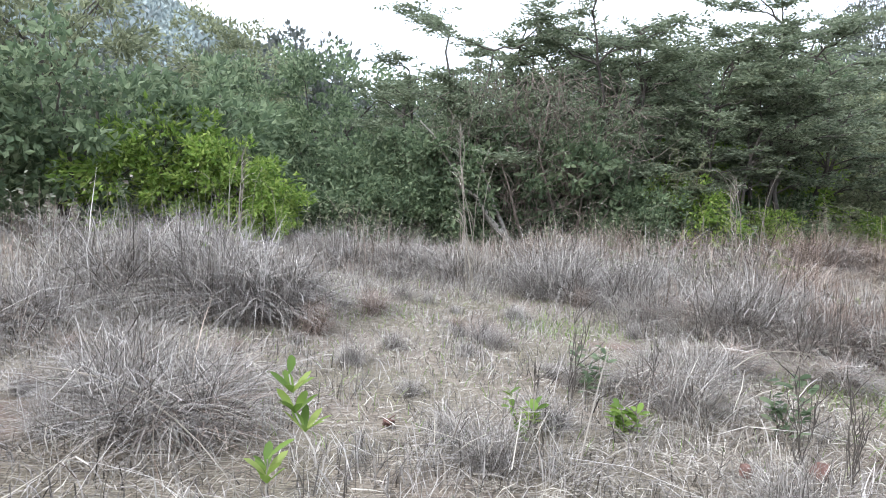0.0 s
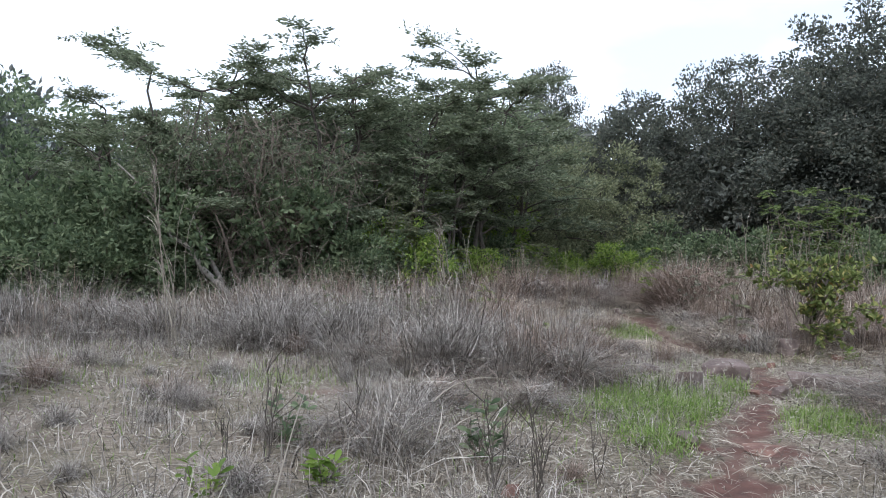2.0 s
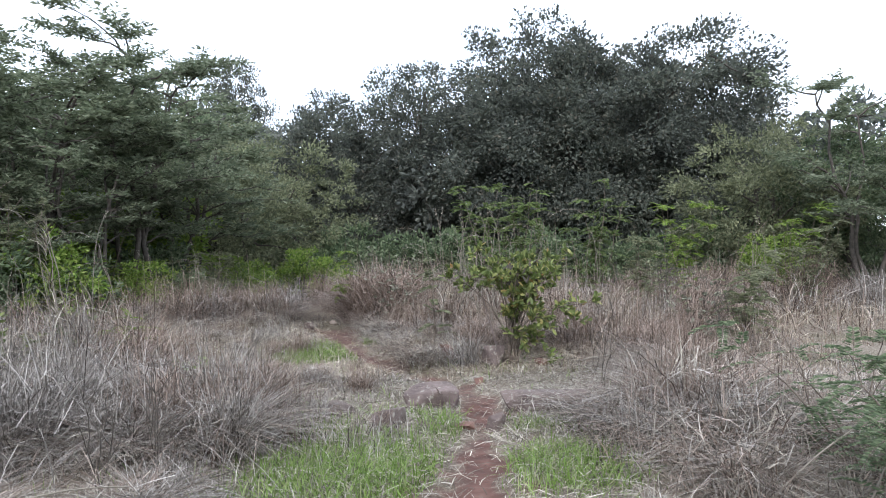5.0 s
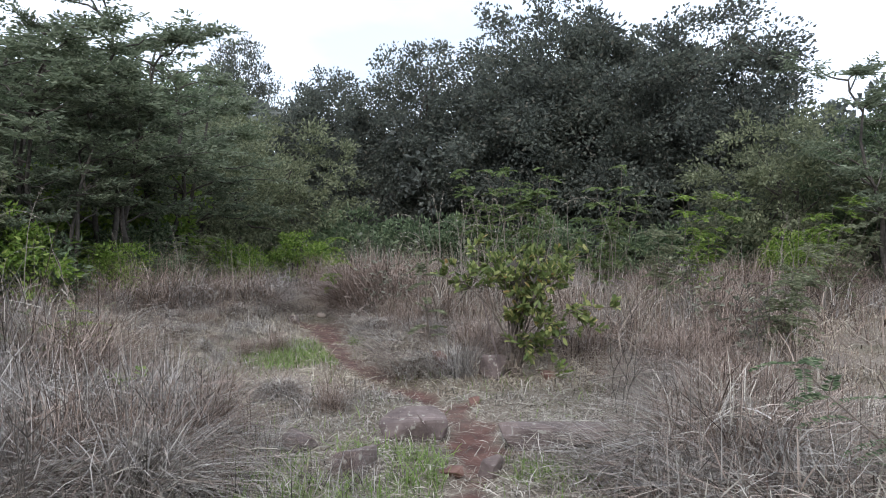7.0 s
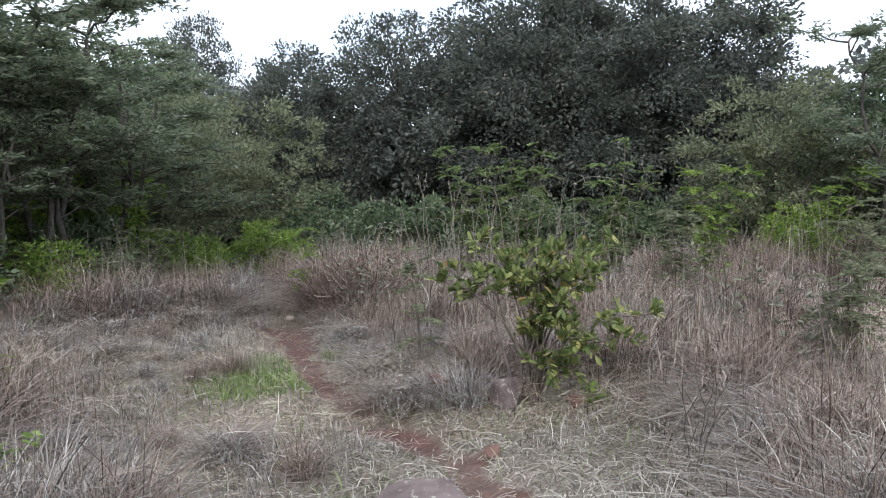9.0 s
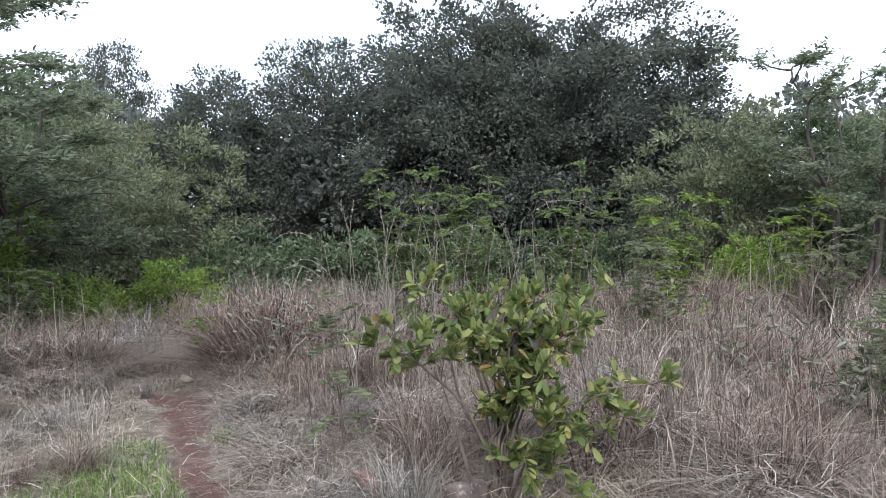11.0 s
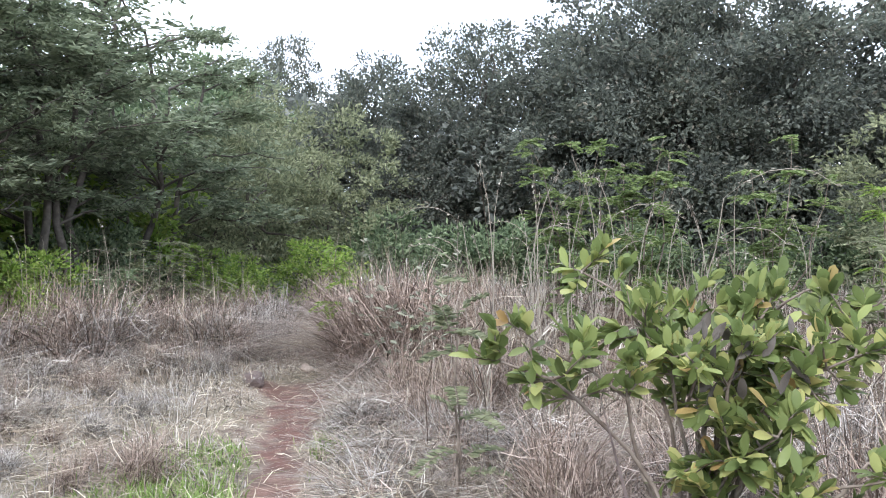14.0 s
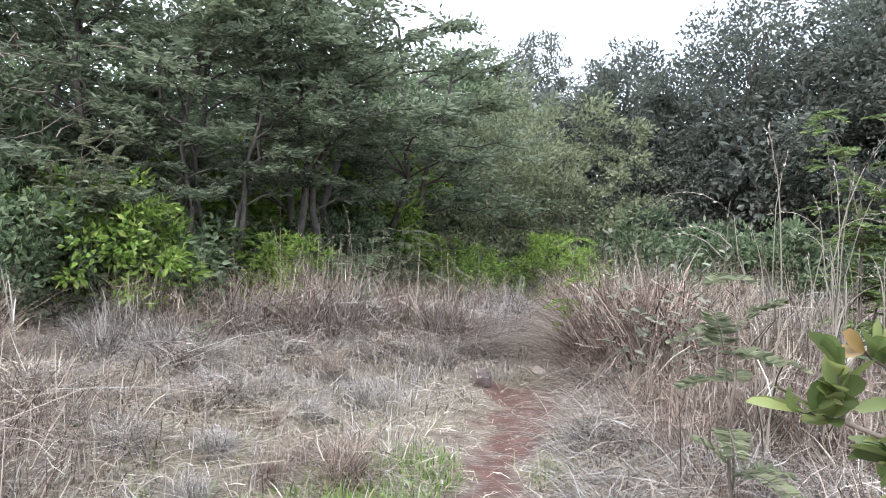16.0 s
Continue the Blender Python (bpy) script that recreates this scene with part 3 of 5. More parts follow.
def tuft(x, y, size, v):
    ob = thing("grass_tuft", "arching brown tuft of dry grass" if v > 2 else "arching bleached tuft of dry grass", "grass tuft", "dry grass tufts")
    ob.matrix_basis = pose(x, y, float(ground_z(x, y)), 0, 0, (x * 97 + y * 61) % 360) @ Matrix.Diagonal((size, size, size * (0.85 + 0.3 * ((x * 13) % 1)), 1))
    for k in range(3):
        part("sheaf", BUNCHES[v][k], ob).matrix_basis = pose(0.07 * math.cos(k * 2.1), 0.07 * math.sin(k * 2.1), 0)


for tx, ty, ts, tv in ((-2.36, 6.75, 1.1, 0), (-1.95, 6.9, 0.95, 1), (-2.9, 6.9, 1.1, 2), (-3.8, 7.4, 1.15, 0), (-3.3, 7.6, 1.1, 1), (-1.9, 3.95, 0.62, 2), (-2.4, 4.3, 0.7, 0), (-4.0, 5.4, 0.85, 1),
                       (1.1, 9.2, 1.0, 0), (2.0, 9.4, 1.05, 1), (2.85, 7.3, 0.9, 2), (3.4, 6.4, 0.85, 0), (4.0, 7.0, 0.85, 3), (3.1, 6.9, 0.8, 1), (1.5, 3.95, 0.6, 2), (1.8, 4.5, 0.65, 0), (0.2, 5.95, 0.4, 1),
                       (0.15, 2.85, 0.45, 0), (-1.0, 9.8, 0.6, 2), (3.75, 6.3, 0.85, 3), (4.1, 5.95, 0.75, 0), (3.55, 7.4, 0.9, 1), (4.4, 6.5, 0.8, 2), (3.95, 6.2, 0.7, 3), (10.5, 12.4, 1.2, 3), (11.0, 12.8, 1.25, 4),
                       (10.3, 11.8, 1.0, 3), (10.9, 15.6, 1.2, 1), (6.1, 3.7, 0.55, 0), (6.6, 3.9, 0.5, 3), (6.95, 4.2, 0.6, 3), (7.1, 3.6, 0.75, 3), (7.9, 4.7, 0.6, 0), (8.3, 4.4, 0.65, 3), (6.35, 3.2, 0.7, 1),
                       (9.3, 5.6, 0.7, 3), (10.6, 5.5, 1.0, 4), (9.9, 9.6, 1.05, 3), (8.4, 7.3, 0.75, 3), (7.75, 7.0, 0.65, 0), (9.2, 13.9, 0.8, 1), (10.2, 14.8, 0.9, 0), (7.8, 14.8, 1.0, 1), (7.1, 15.2, 1.05, 0),
                       (6.1, 13.4, 0.8, 2), (5.5, 13.3, 0.8, 1), (6.0, 10.4, 0.45, 0), (12.5, 12.7, 1.2, 4), (10.1, 9.2, 1.0, 4), (8.9, 8.7, 0.5, 3), (8.9, 14.6, 0.9, 2), (12.1, 14.0, 1.1, 1), (5.4, 9.0, 0.45, 2),
                       (4.9, 6.9, 0.6, 0), (5.1, 8.2, 0.5, 1), (-0.9, 4.9, 0.35, 2), (9.6, 10.2, 0.85, 4), (9.15, 9.3, 0.7, 3)):
    tuft(tx, ty, ts, tv)
for tx, ty, ts, tv in ((-2.0, 6.75, 1.35, 0), (-2.5, 6.95, 1.5, 1), (-3.1, 7.2, 1.55, 2), (-2.8, 6.6, 1.25, 0), (-3.7, 6.8, 1.4, 1), (-1.6, 3.35, 0.85, 2), (-1.9, 3.1, 0.8, 0), (-2.2, 3.6, 0.9, 1), (1.6, 4.95, 0.55, 2),
                       (2.9, 6.75, 1.1, 0), (3.3, 6.9, 1.15, 1), (3.8, 6.75, 1.1, 2), (4.3, 6.5, 1.0, 0), (4.65, 6.45, 0.85, 3), (1.5, 8.6, 1.05, 1), (2.1, 8.3, 1.1, 2), (1.0, 8.9, 0.95, 0), (10.6, 12.35, 1.55, 3),
                       (10.95, 12.55, 1.65, 4), (11.2, 12.2, 1.5, 3), (10.3, 12.1, 1.2, 4), (10.8, 12.2, 1.5, 3), (11.3, 12.7, 1.5, 4), (9.1, 14.5, 0.95, 0), (9.4, 15.2, 1.05, 2), (8.7, 15.3, 1.1, 1), (6.2, 16.9, 1.2, 0), (5.6, 14.4, 0.9, 1), (6.4, 3.95, 0.55, 3), (6.6, 3.6, 0.6, 4),
                       (6.9, 3.9, 0.6, 3), (9.3, 5.2, 0.85, 3), (9.0, 4.7, 0.8, 4), (8.2, 4.1, 0.7, 3), (8.7, 4.4, 0.75, 4), (9.8, 5.6, 0.9, 3), (3.95, 5.7, 0.8, 1), (3.4, 6.1, 0.95, 0), (2.8, 6.6, 0.9, 2), (8.9, 7.9, 0.75, 3), (8.6, 7.6, 0.65, 4), (9.2, 7.3, 0.8, 3)):
    tuft(tx, ty, ts, tv)
for mx, my, ms in ((6.35, 4.0, 0.95), (6.9, 3.7, 1.1), (7.6, 4.3, 0.85), (8.3, 4.5, 1.0), (6.0, 3.2, 0.9), (5.5, 2.75, 0.7), (9.1, 5.3, 1.1), (8.6, 5.2, 0.8), (6.5, 2.9, 1.0), (9.8, 6.2, 1.1), (3.9, 5.8, 0.9), (3.3, 6.3, 1.0), (2.6, 6.7, 0.9),
                   (-2.2, 6.6, 1.2), (-2.9, 6.4, 1.1), (-1.7, 3.2, 0.8), (-2.2, 3.9, 0.8), (2.2, 5.2, 0.7), (3.0, 4.9, 0.6), (1.4, 4.4, 0.6), (7.5, 7.5, 0.7), (8.0, 8.3, 0.8), (8.5, 9.0, 0.75), (8.9, 9.8, 0.8), (9.5, 10.6, 0.8), (9.9, 11.4, 0.8),
                   (8.4, 13.2, 0.8), (7.3, 13.2, 0.8), (6.2, 12.9, 0.9), (5.2, 12.0, 0.8), (6.6, 11.4, 0.6), (9.6, 13.6, 0.8), (9.0, 15.0, 1.0), (8.2, 14.4, 0.9), (9.4, 8.4, 0.9), (10.0, 7.6, 1.0), (4.6, 7.4, 0.7), (4.9, 8.4, 0.6), (5.8, 7.4, 0.5)):
    mound(mx, my, ms)
# small ones over the trodden ground
for _ in range(150):
    tx, ty = random.uniform(-3.2, 6.2), random.uniform(2.3, 8.5)
    if float(along_line(TRAIL, np.array(tx), np.array(ty))) > 0.5 and float(lawn(np.array(tx), np.array(ty))) < 0.1 and random.random() < 1.35 * float(value_noise(tx, ty, 0.9, 33)):
        tuft(tx, ty, 0.2 + 0.3 * random.random() ** 2, random.randrange(4))
for _ in range(50):
    tx, ty = random.uniform(4.6, 9.5), random.uniform(9, 14.5)
    if float(along_line(TRAIL, np.array(tx), np.array(ty))) > 0.25:
        tuft(tx, ty, 0.25 + 0.3 * random.random() ** 2, random.randrange(5))
# more of them, scattered through the tall stands
for cx, cy, r, t in TALL:
    for _ in range(int(2 + r * 2) if t > 0.6 else 0):
        tx, ty = cx + random.uniform(-r, r), cy + random.uniform(-r, r)
        if float(tall(np.array(tx), np.array(ty))) > 0.25:
            tuft(tx, ty, (0.85 + 0.45 * random.random()) * t, random.randrange(3) + (2 if tx > 4 else 0))


def seed_stalk_mesh(h, lean):
    heap = Heap()
    pts = crooked((0, 0, -0.03), (lean * 0.35, 0, h * 0.75), 6, 0.04)
    tip = crooked(pts[-1], (lean, 0.05, h * (1 - 0.25 * abs(lean))), 6, 0.025, 0.12 * abs(lean) + 0.02)
    tube(heap, np.concatenate([pts, tip[1:]]), 0.0046, 0.0016, 4)
    n = 20
    s = rng.uniform(0.25, 1.0, n)
    at = tip[np.clip((s * 6).astype(int), 0, 5)] + rng.normal(0, 0.008, (n, 3))
    leaf_cards(heap, at, (tip[-1] - tip[0]) + rng.normal(0, 0.25, (n, 3)) * h * 0.25, 0.034, 0.006)
    blades(heap, np.repeat(pts[1:4], 3, 0), rng.uniform(0.25, 0.5, 9), rng.uniform(0, 6.28, 9), rng.uniform(0.3, 0.9, 9), np.full(9, 0.010), 3)
    return heap.mesh("seed_stalk", STRAW)


STALKS = [seed_stalk_mesh(2.0, 0.25), seed_stalk_mesh(1.9, 0.6), seed_stalk_mesh(1.8, -0.15), seed_stalk_mesh(2.1, 0.9)]
stalk_sites = [(0.1, 8.8, 1.15, 2, 180), (0.2, 8.9, 1.0, 0, 10), (-0.05, 9.0, 0.8, 2, 60), (3.9, 9.2, 1.15, 1, 200), (4.3, 9.5, 1.1, 2, 170), (-3.7, 10.0, 0.95, 0, 20), (-3.4, 10.3, 0.9, 2, 220), (5.3, 11.3, 1.0, 3, 190)]
for _ in range(55):
    stalk_sites.append((9.3 + 3.4 * random.random(), 7.8 + 3.2 * random.random(), 0.75 + 0.45 * random.random(), random.randrange(4), random.uniform(0, 360)))
for _ in range(26):
    stalk_sites.append((5.0 + 5.5 * random.random(), 15.0 + 1.8 * random.random(), 0.6 + 0.35 * random.random(), random.randrange(4), random.uniform(0, 360)))
for _ in range(22):
    stalk_sites.append((11.5 + 7 * random.random(), 6 + 4 * random.random(), 0.7 + 0.4 * random.random(), random.randrange(4), random.uniform(0, 360)))
for _ in range(24):
    stalk_sites.append((-5 + 11 * random.random(), 10.2 + 2.2 * random.random(), 0.55 + 0.35 * random.random(), random.randrange(4), random.uniform(0, 360)))
for sx, sy, ss, sv, sr in stalk_sites:
    ob = new("grass_stalk", STALKS[sv])
    ob.matrix_basis = pose(sx, sy, float(ground_z(sx, sy)), 0, 0, sr) @ Matrix.Diagonal((ss, ss, ss, 1))
    tagged(ob, "tall dry grass stalk with a pale seed head", "grass stalk", "tall seed stalks")


# ---- trees ----
def crown_points(shape, n, inner=0.35):
    """Places of leaf clumps inside a set of ellipsoids (x, y, z, rx, ry, rz), thickest near their skins."""
    vol = np.array([s[3] * s[4] * s[5] for s in shape]) ** 0.67
    pick = rng.choice(len(shape), n, p=vol / vol.sum())
    s = np.array(shape)[pick]
    d = rand_dirs(n)
    return s[:, :3] + d * s[:, 3:] * (inner + (1 - inner) * rng.random(n)[:, None] ** 0.6)


def tree(name, label, category, shape, trunk_r, clumps, per, leaf, clump_r, leaf_mat, bark_mat, flat=0.7, limbs=7, stems=1, group="", base_spread=0.0, low=0.25):
    top = thing(name, label, category, group)
    centres = crown_points(shape, clumps)
    centres[:, 2] = np.maximum(centres[:, 2], clump_r * 0.6)
    mid = np.average(np.array(shape)[:, :3], axis=0)
    zmax = centres[:, 2].max()
    ends = []
    for k in range(stems):
        a = 2 * np.pi * k / stems + rng.uniform(0, 1)
        foot = np.array([np.cos(a), np.sin(a), 0]) * base_spread
        head = np.array([mid[0] + np.cos(a) * base_spread * 2.5, mid[1] + np.sin(a) * base_spread * 2.5, zmax * (0.55 if stems == 1 else 0.62)])
        heap, pts = Heap(), crooked(foot - UP * 0.15, head, 8, 0.07)
        tube(heap, pts, trunk_r, trunk_r * 0.4, 8, 0.7)
        part("trunk", heap.mesh("trunk", bark_mat), top)
        ends.append(pts)
    for k in range(limbs):
        pts = ends[k % stems]
        start = pts[rng.integers(2, 7)]
        goal = centres[rng.integers(clumps)]
        heap, line = Heap(), crooked(start, goal, 7, 0.1, 0.1)
        tube(heap, line, trunk_r * 0.38, trunk_r * 0.07, 6)
        for _ in range(4):
            a = line[rng.integers(2, 7)]
            near = centres[np.argsort(np.linalg.norm(centres - a, axis=1))[rng.integers(1, min(14, clumps))]]
            tube(heap, crooked(a, near, 5, 0.1), trunk_r * 0.13, trunk_r * 0.03, 4)
        part("limb", heap.mesh("limb", bark_mat), top)
    heap = Heap()
    size = clump_r * rng.uniform(0.55, 1.3, clumps)
    cid = np.repeat(np.arange(clumps), per)
    d = rand_dirs(len(cid)) * (rng.random(len(cid)) ** 0.5)[:, None]
    d[:, 2] *= flat
    at = centres[cid] + d * size[cid][:, None]
    out = unit(at - mid) * 0.6 + d + UP * rng.normal(-0.1, 0.4, len(cid))[:, None]
    leaf_cards(heap, at, out + rng.normal(0, 0.5, out.shape), leaf[0] * rng.uniform(0.6, 1.3, len(cid)), leaf[1] * rng.uniform(0.7, 1.2, len(cid)))
    part("crown", heap.mesh("crown", leaf_mat, smooth=False), top)
    return top


def thorn_tree(height=5.7, spread=2.4):
    """Several thin stems from one foot, long rising limbs, and flat sprays of fine leaves along their twigs."""
    top = thing("thorn_tree", "feathery grey-green thorn tree with thin layered boughs", "tree", "thorn trees")
    leafy = Heap()
    for i in range(4):
        a = 2 * np.pi * i / 4 + rng.uniform(0, 1)
        way = np.array([np.cos(a), np.sin(a), 0])
        pts = crooked(way * 0.16 - UP * 0.15, way * spread * rng.uniform(0.25, 0.6) + UP * height * rng.uniform(0.72, 0.96), 10, 0.07)
        heap = Heap()
        tube(heap, pts, 0.075, 0.02, 7, 0.8)
        part("trunk", heap.mesh("trunk", BARK), top)
        for _ in range(10):
            k = rng.integers(3, 10)
            b = a + rng.normal(0, 1.1)
            reach = spread * rng.uniform(0.4, 0.85) * (1.2 - 0.055 * k)
            line = crooked(pts[k], pts[k] + np.array([np.cos(b), np.sin(b), rng.uniform(0.1, 0.6)]) * reach, 7, 0.08, 0.06)
            heap = Heap()
            tube(heap, line, 0.024, 0.006, 5)
            for j in range(9):
                c, size = b + rng.normal(0, 0.9), rng.uniform(0.3, 0.75)
                p = line[rng.integers(2, 7)]
                q = p + np.array([np.cos(c), np.sin(c), rng.uniform(-0.15, 0.5)]) * size
                tube(heap, np.stack([p, (p + q) / 2 + rng.normal(0, 0.03, 3), q]), 0.007, 0.002, 3)
                m = 44
                u = rng.uniform(0.1, 1.05, m)[:, None]
                side = unit(np.cross(q - p, UP)) * np.where(rng.random(m) < 0.5, 1, -1)[:, None]
                at = p + (q - p) * u + rng.normal(0, 1, (m, 3)) * (0.055, 0.055, 0.022) + side * rng.uniform(0, 0.08, m)[:, None]
                leaf_cards(leafy, at, side + unit(q - p) * 0.6 + rng.normal(0, 0.35, (m, 3)), rng.uniform(0.08, 0.16, m), rng.uniform(0.028, 0.055, m))
            part("limb", heap.mesh("limb", BARK), top)
    part("crown", leafy.mesh("crown", ACACIA_LEAF, smooth=False), top)
    return top


def put(ob, x, y, s=1.0, rz=0.0, sz=None):
    ob.matrix_basis = pose(x, y, float(ground_z(x, y)), 0, 0, rz)
    ob.scale = (s, s, sz or s)
    return ob


def again(ob, x, y, s=1.0, rz=0.0, sz=None, label=""):
    made = copy_thing(ob, pose(x, y, float(ground_z(x, y)), 0, 0, rz))
    made.scale = (s, s, sz or s)
    return tagged(made, label)


# the great dark trees beyond the grass
big = tree("broadleaf_tree", "great dark broadleaf tree, dense to the ground", "tree",
           [(0, 0, 6.2, 6.5, 6.5, 4.6), (-3.5, 2, 4.2, 4.5, 4.5, 4.0), (4.0, -2, 4.8, 4.2, 4.2, 4.2), (1, -4, 8.4, 3.6, 3.6, 3.0), (-2, 4, 8.2, 3.2, 3.2, 3.0), (-0.5, 0, 8.7, 3.6, 3.6, 2.8), (0, 0, 2.4, 7.0, 7.0, 2.4)],
           0.38, 640, 165, (0.19, 0.115), 0.85, DARK_LEAF, BARK, 0.8, 12)
put(big, 29.5, 18.5, 1.0, 0, 0.95)
round_tree = tree("broadleaf_tree", "dark rounded broadleaf tree behind dry grass", "tree",
                  [(0, 0, 5.6, 3.8, 3.8, 3.4), (1.5, -1, 3.4, 3.2, 3.2, 3.0), (-1.6, 1, 3.2, 3.0, 3.0, 3.0), (0, 0, 7.6, 2.4, 2.4, 2.0), (0, 0, 1.8, 3.8, 3.8, 1.8)],
                  0.24, 330, 120, (0.16, 0.095), 0.65, DARK_LEAF, BARK, 0.8, 9)
put(round_tree, 26.0, 27.0, 1.15, 40)
again(round_tree, 22.4, 29.0, 0.95, 130)
again(round_tree, 31.0, 12.0, 0.6, 200)
again(round_tree, 28.3, 21.8, 1.3, 250)
again(round_tree, 33.5, 15.0, 1.05, 310)
again(round_tree, 36.0, 21.0, 1.2, 90)

# feathery thorn trees in a row
THORN = [thorn_tree() for _ in range(3)]
put(THORN[2], 3.3, 18.2, 1.15, 200)
put(THORN[0], 8.1, 17.9, 1.16, 20)
put(THORN[1], 5.6, 17.6, 1.12, 70)
for vx, vs in (((10.2, 19.8), (1, 1.14, 140)), ((5.0, 20.5), (2, 1.22, 300)), ((8.6, 21.5), (1, 1.24, 250)), ((1.9, 19.5), (1, 1.15, 20)), ((6.6, 16.8), (0, 0.8, 110))):
    again(THORN[vs[0]], *vx, vs[1], vs[2])

# olive trees and thickets between
olive = tree("olive_green_tree", "olive-green tree with a loose spreading crown", "tree",
             [(0, 0, 3.8, 2.6, 2.6, 1.6), (1.2, 0.5, 2.6, 2.2, 2.2, 1.5), (-1.3, -0.4, 2.4, 2.2, 2.2, 1.5), (0, 0, 1.2, 2.6, 2.6, 1.2)],
             0.12, 210, 62, (0.155, 0.07), 0.42, OLIVE_LEAF, BARK, 0.6, 9, 2, "olive-green trees", 0.2)
put(olive, 13.8, 23.0, 0.9, 0)
again(olive, 17.0, 25.5, 1.1, 80)
again(olive, 14.5, 27.0, 1.12, 170)
again(olive, -10.5, 30.0, 1.5, 60, label="pale olive-green tree with drooping fine foliage")
again(olive, -14.0, 21.0, 1.6, 200, 1.75, label="tall yellowish-green tree overhanging the thicket")

mid_tree = tree("leafy_tree", "mid-green leafy tree with an uneven crown", "tree",
                [(0, 0, 3.6, 2.3, 2.3, 1.7), (1.0, 0.6, 2.4, 2.0, 2.0, 1.5), (-1.1, -0.4, 2.0, 2.0, 2.0, 1.6), (0, 0, 1.0, 2.3, 2.3, 1.0)],
                0.12, 210, 60, (0.165, 0.085), 0.42, MID_LEAF, BARK, 0.7, 8, 2, "leafy trees", 0.2)
put(mid_tree, -4.3, 21.5, 1.05, 0)
again(mid_tree, -7.8, 23.0, 1.0, 100)
again(mid_tree, -1.0, 23.5, 1.0, 220)
again(mid_tree, 3.0, 24.5, 1.1, 320)
again(mid_tree, 11.0, 25.5, 1.25, 30)
again(mid_tree, 14.0, 30.0, 1.5, 130)
again(olive, 17.5, 32.0, 1.5, 10)
again(mid_tree, 7.0, 26.0, 1.3, 210)
again(mid_tree, 28.0, 8.2, 1.0, 60)
again(mid_tree, 30.5, 3.0, 1.1, 160)
again(mid_tree, 27.0, 0.5, 0.95, 250)
again(olive, 33.0, 6.0, 1.1, 310)
dark_bush = tree("leafy_bush", "dark green leafy bush, dense to the ground", "bush",
                 [(0, 0, 1.9, 1.8, 1.8, 1.6), (1.0, 0.2, 1.3, 1.5, 1.5, 1.3), (-0.9, 0, 1.2, 1.5, 1.5, 1.2)], 0.06, 130, 40, (0.18, 0.10), 0.34, MID_LEAF, BARK, 0.8, 6, 3, "dark bushes", 0.15)
put(dark_bush, -8.6, 14.2, 1.3, 0)
again(dark_bush, -10.5, 12.2, 1.25, 70)
again(dark_bush, -6.6, 16.2, 1.2, 150)
again(dark_bush, -1.2, 15.6, 0.6, 210, 0.55)
again(dark_bush, 0.2, 17.2, 0.95, 20)
again(dark_bush, 4.3, 15.6, 0.6, 90)
again(dark_bush, -2.8, 17.4, 0.9, 280)
again(dark_bush, -0.6, 16.4, 0.95, 120)
again(dark_bush, 1.8, 16.9, 1.1, 310)
again(dark_bush, 3.1, 17.1, 1.0, 45)
again(dark_bush, 8.8, 18.9, 0.62, 33)
lime_bush = tree("leafy_bush", "bright yellow-green leafy bush", "bush",
                 [(0, 0, 1.7, 1.4, 1.4, 1.2), (0.9, 0.1, 1.1, 1.2, 1.2, 1.0), (-0.8, 0, 1.2, 1.1, 1.1, 1.0)], 0.05, 110, 36, (0.16, 0.075), 0.32, LIME_LEAF, BARK, 0.7, 6, 3, "bright bushes", 0.12)
put(lime_bush, -5.0, 13.6, 0.82, 0)
again(lime_bush, -3.9, 13.3, 0.5, 100)
again(lime_bush, -6.2, 14.2, 1.08, 200)
again(lime_bush, 8.2, 20.4, 1.25, 10)
again(lime_bush, 10.0, 21.2, 1.2, 80)
again(lime_bush, 6.4, 19.4, 1.15, 140)
again(lime_bush, 11.4, 18.3, 0.48, 220)
again(lime_bush, 22.5, 8.6, 0.65, 40)
again(olive, 26.0, 10.0, 1.05, 120)
again(lime_bush, 5.2, 15.9, 0.75, 300)
again(lime_bush, 7.6, 16.4, 0.5, 60)
again(lime_bush, 13.2, 18.6, 0.6, 330)

low_bush = tree("low_bush", "low green bush at the foot of the trees", "bush", [(0, 0, 0.7, 0.8, 0.8, 0.6), (0.5, 0.1, 0.45, 0.6, 0.6, 0.45), (-0.4, 0, 0.45, 0.6, 0.6, 0.45)], 0.03, 70, 30, (0.12, 0.055), 0.2, MID_LEAF, BARK, 0.8, 4, 2, "low bushes", 0.08)
put(low_bush, -7.2, 15.6, 1.0)
for k in range(26):
    again(low_bush, -7 + 19 * (k + random.random() * 0.7) / 26, 15.2 + 2.0 * random.random() + (2.5 if k > 17 else 0), 0.7 + 0.6 * random.random(), random.uniform(0, 360))
for k in range(24):
    again(low_bush, 15 + 15 * (k + random.random() * 0.6) / 24, 24.5 - 17 * k / 24 + 2 * random.random(), 1.0 + 1.0 * random.random(), random.uniform(0, 360))
# the thin thorn tree that stands alone, and its low neighbour
again(THORN[1], 25.5, 6.7, 1.15, 10, 1.3, label="lone thin thorn tree with open sky through it")

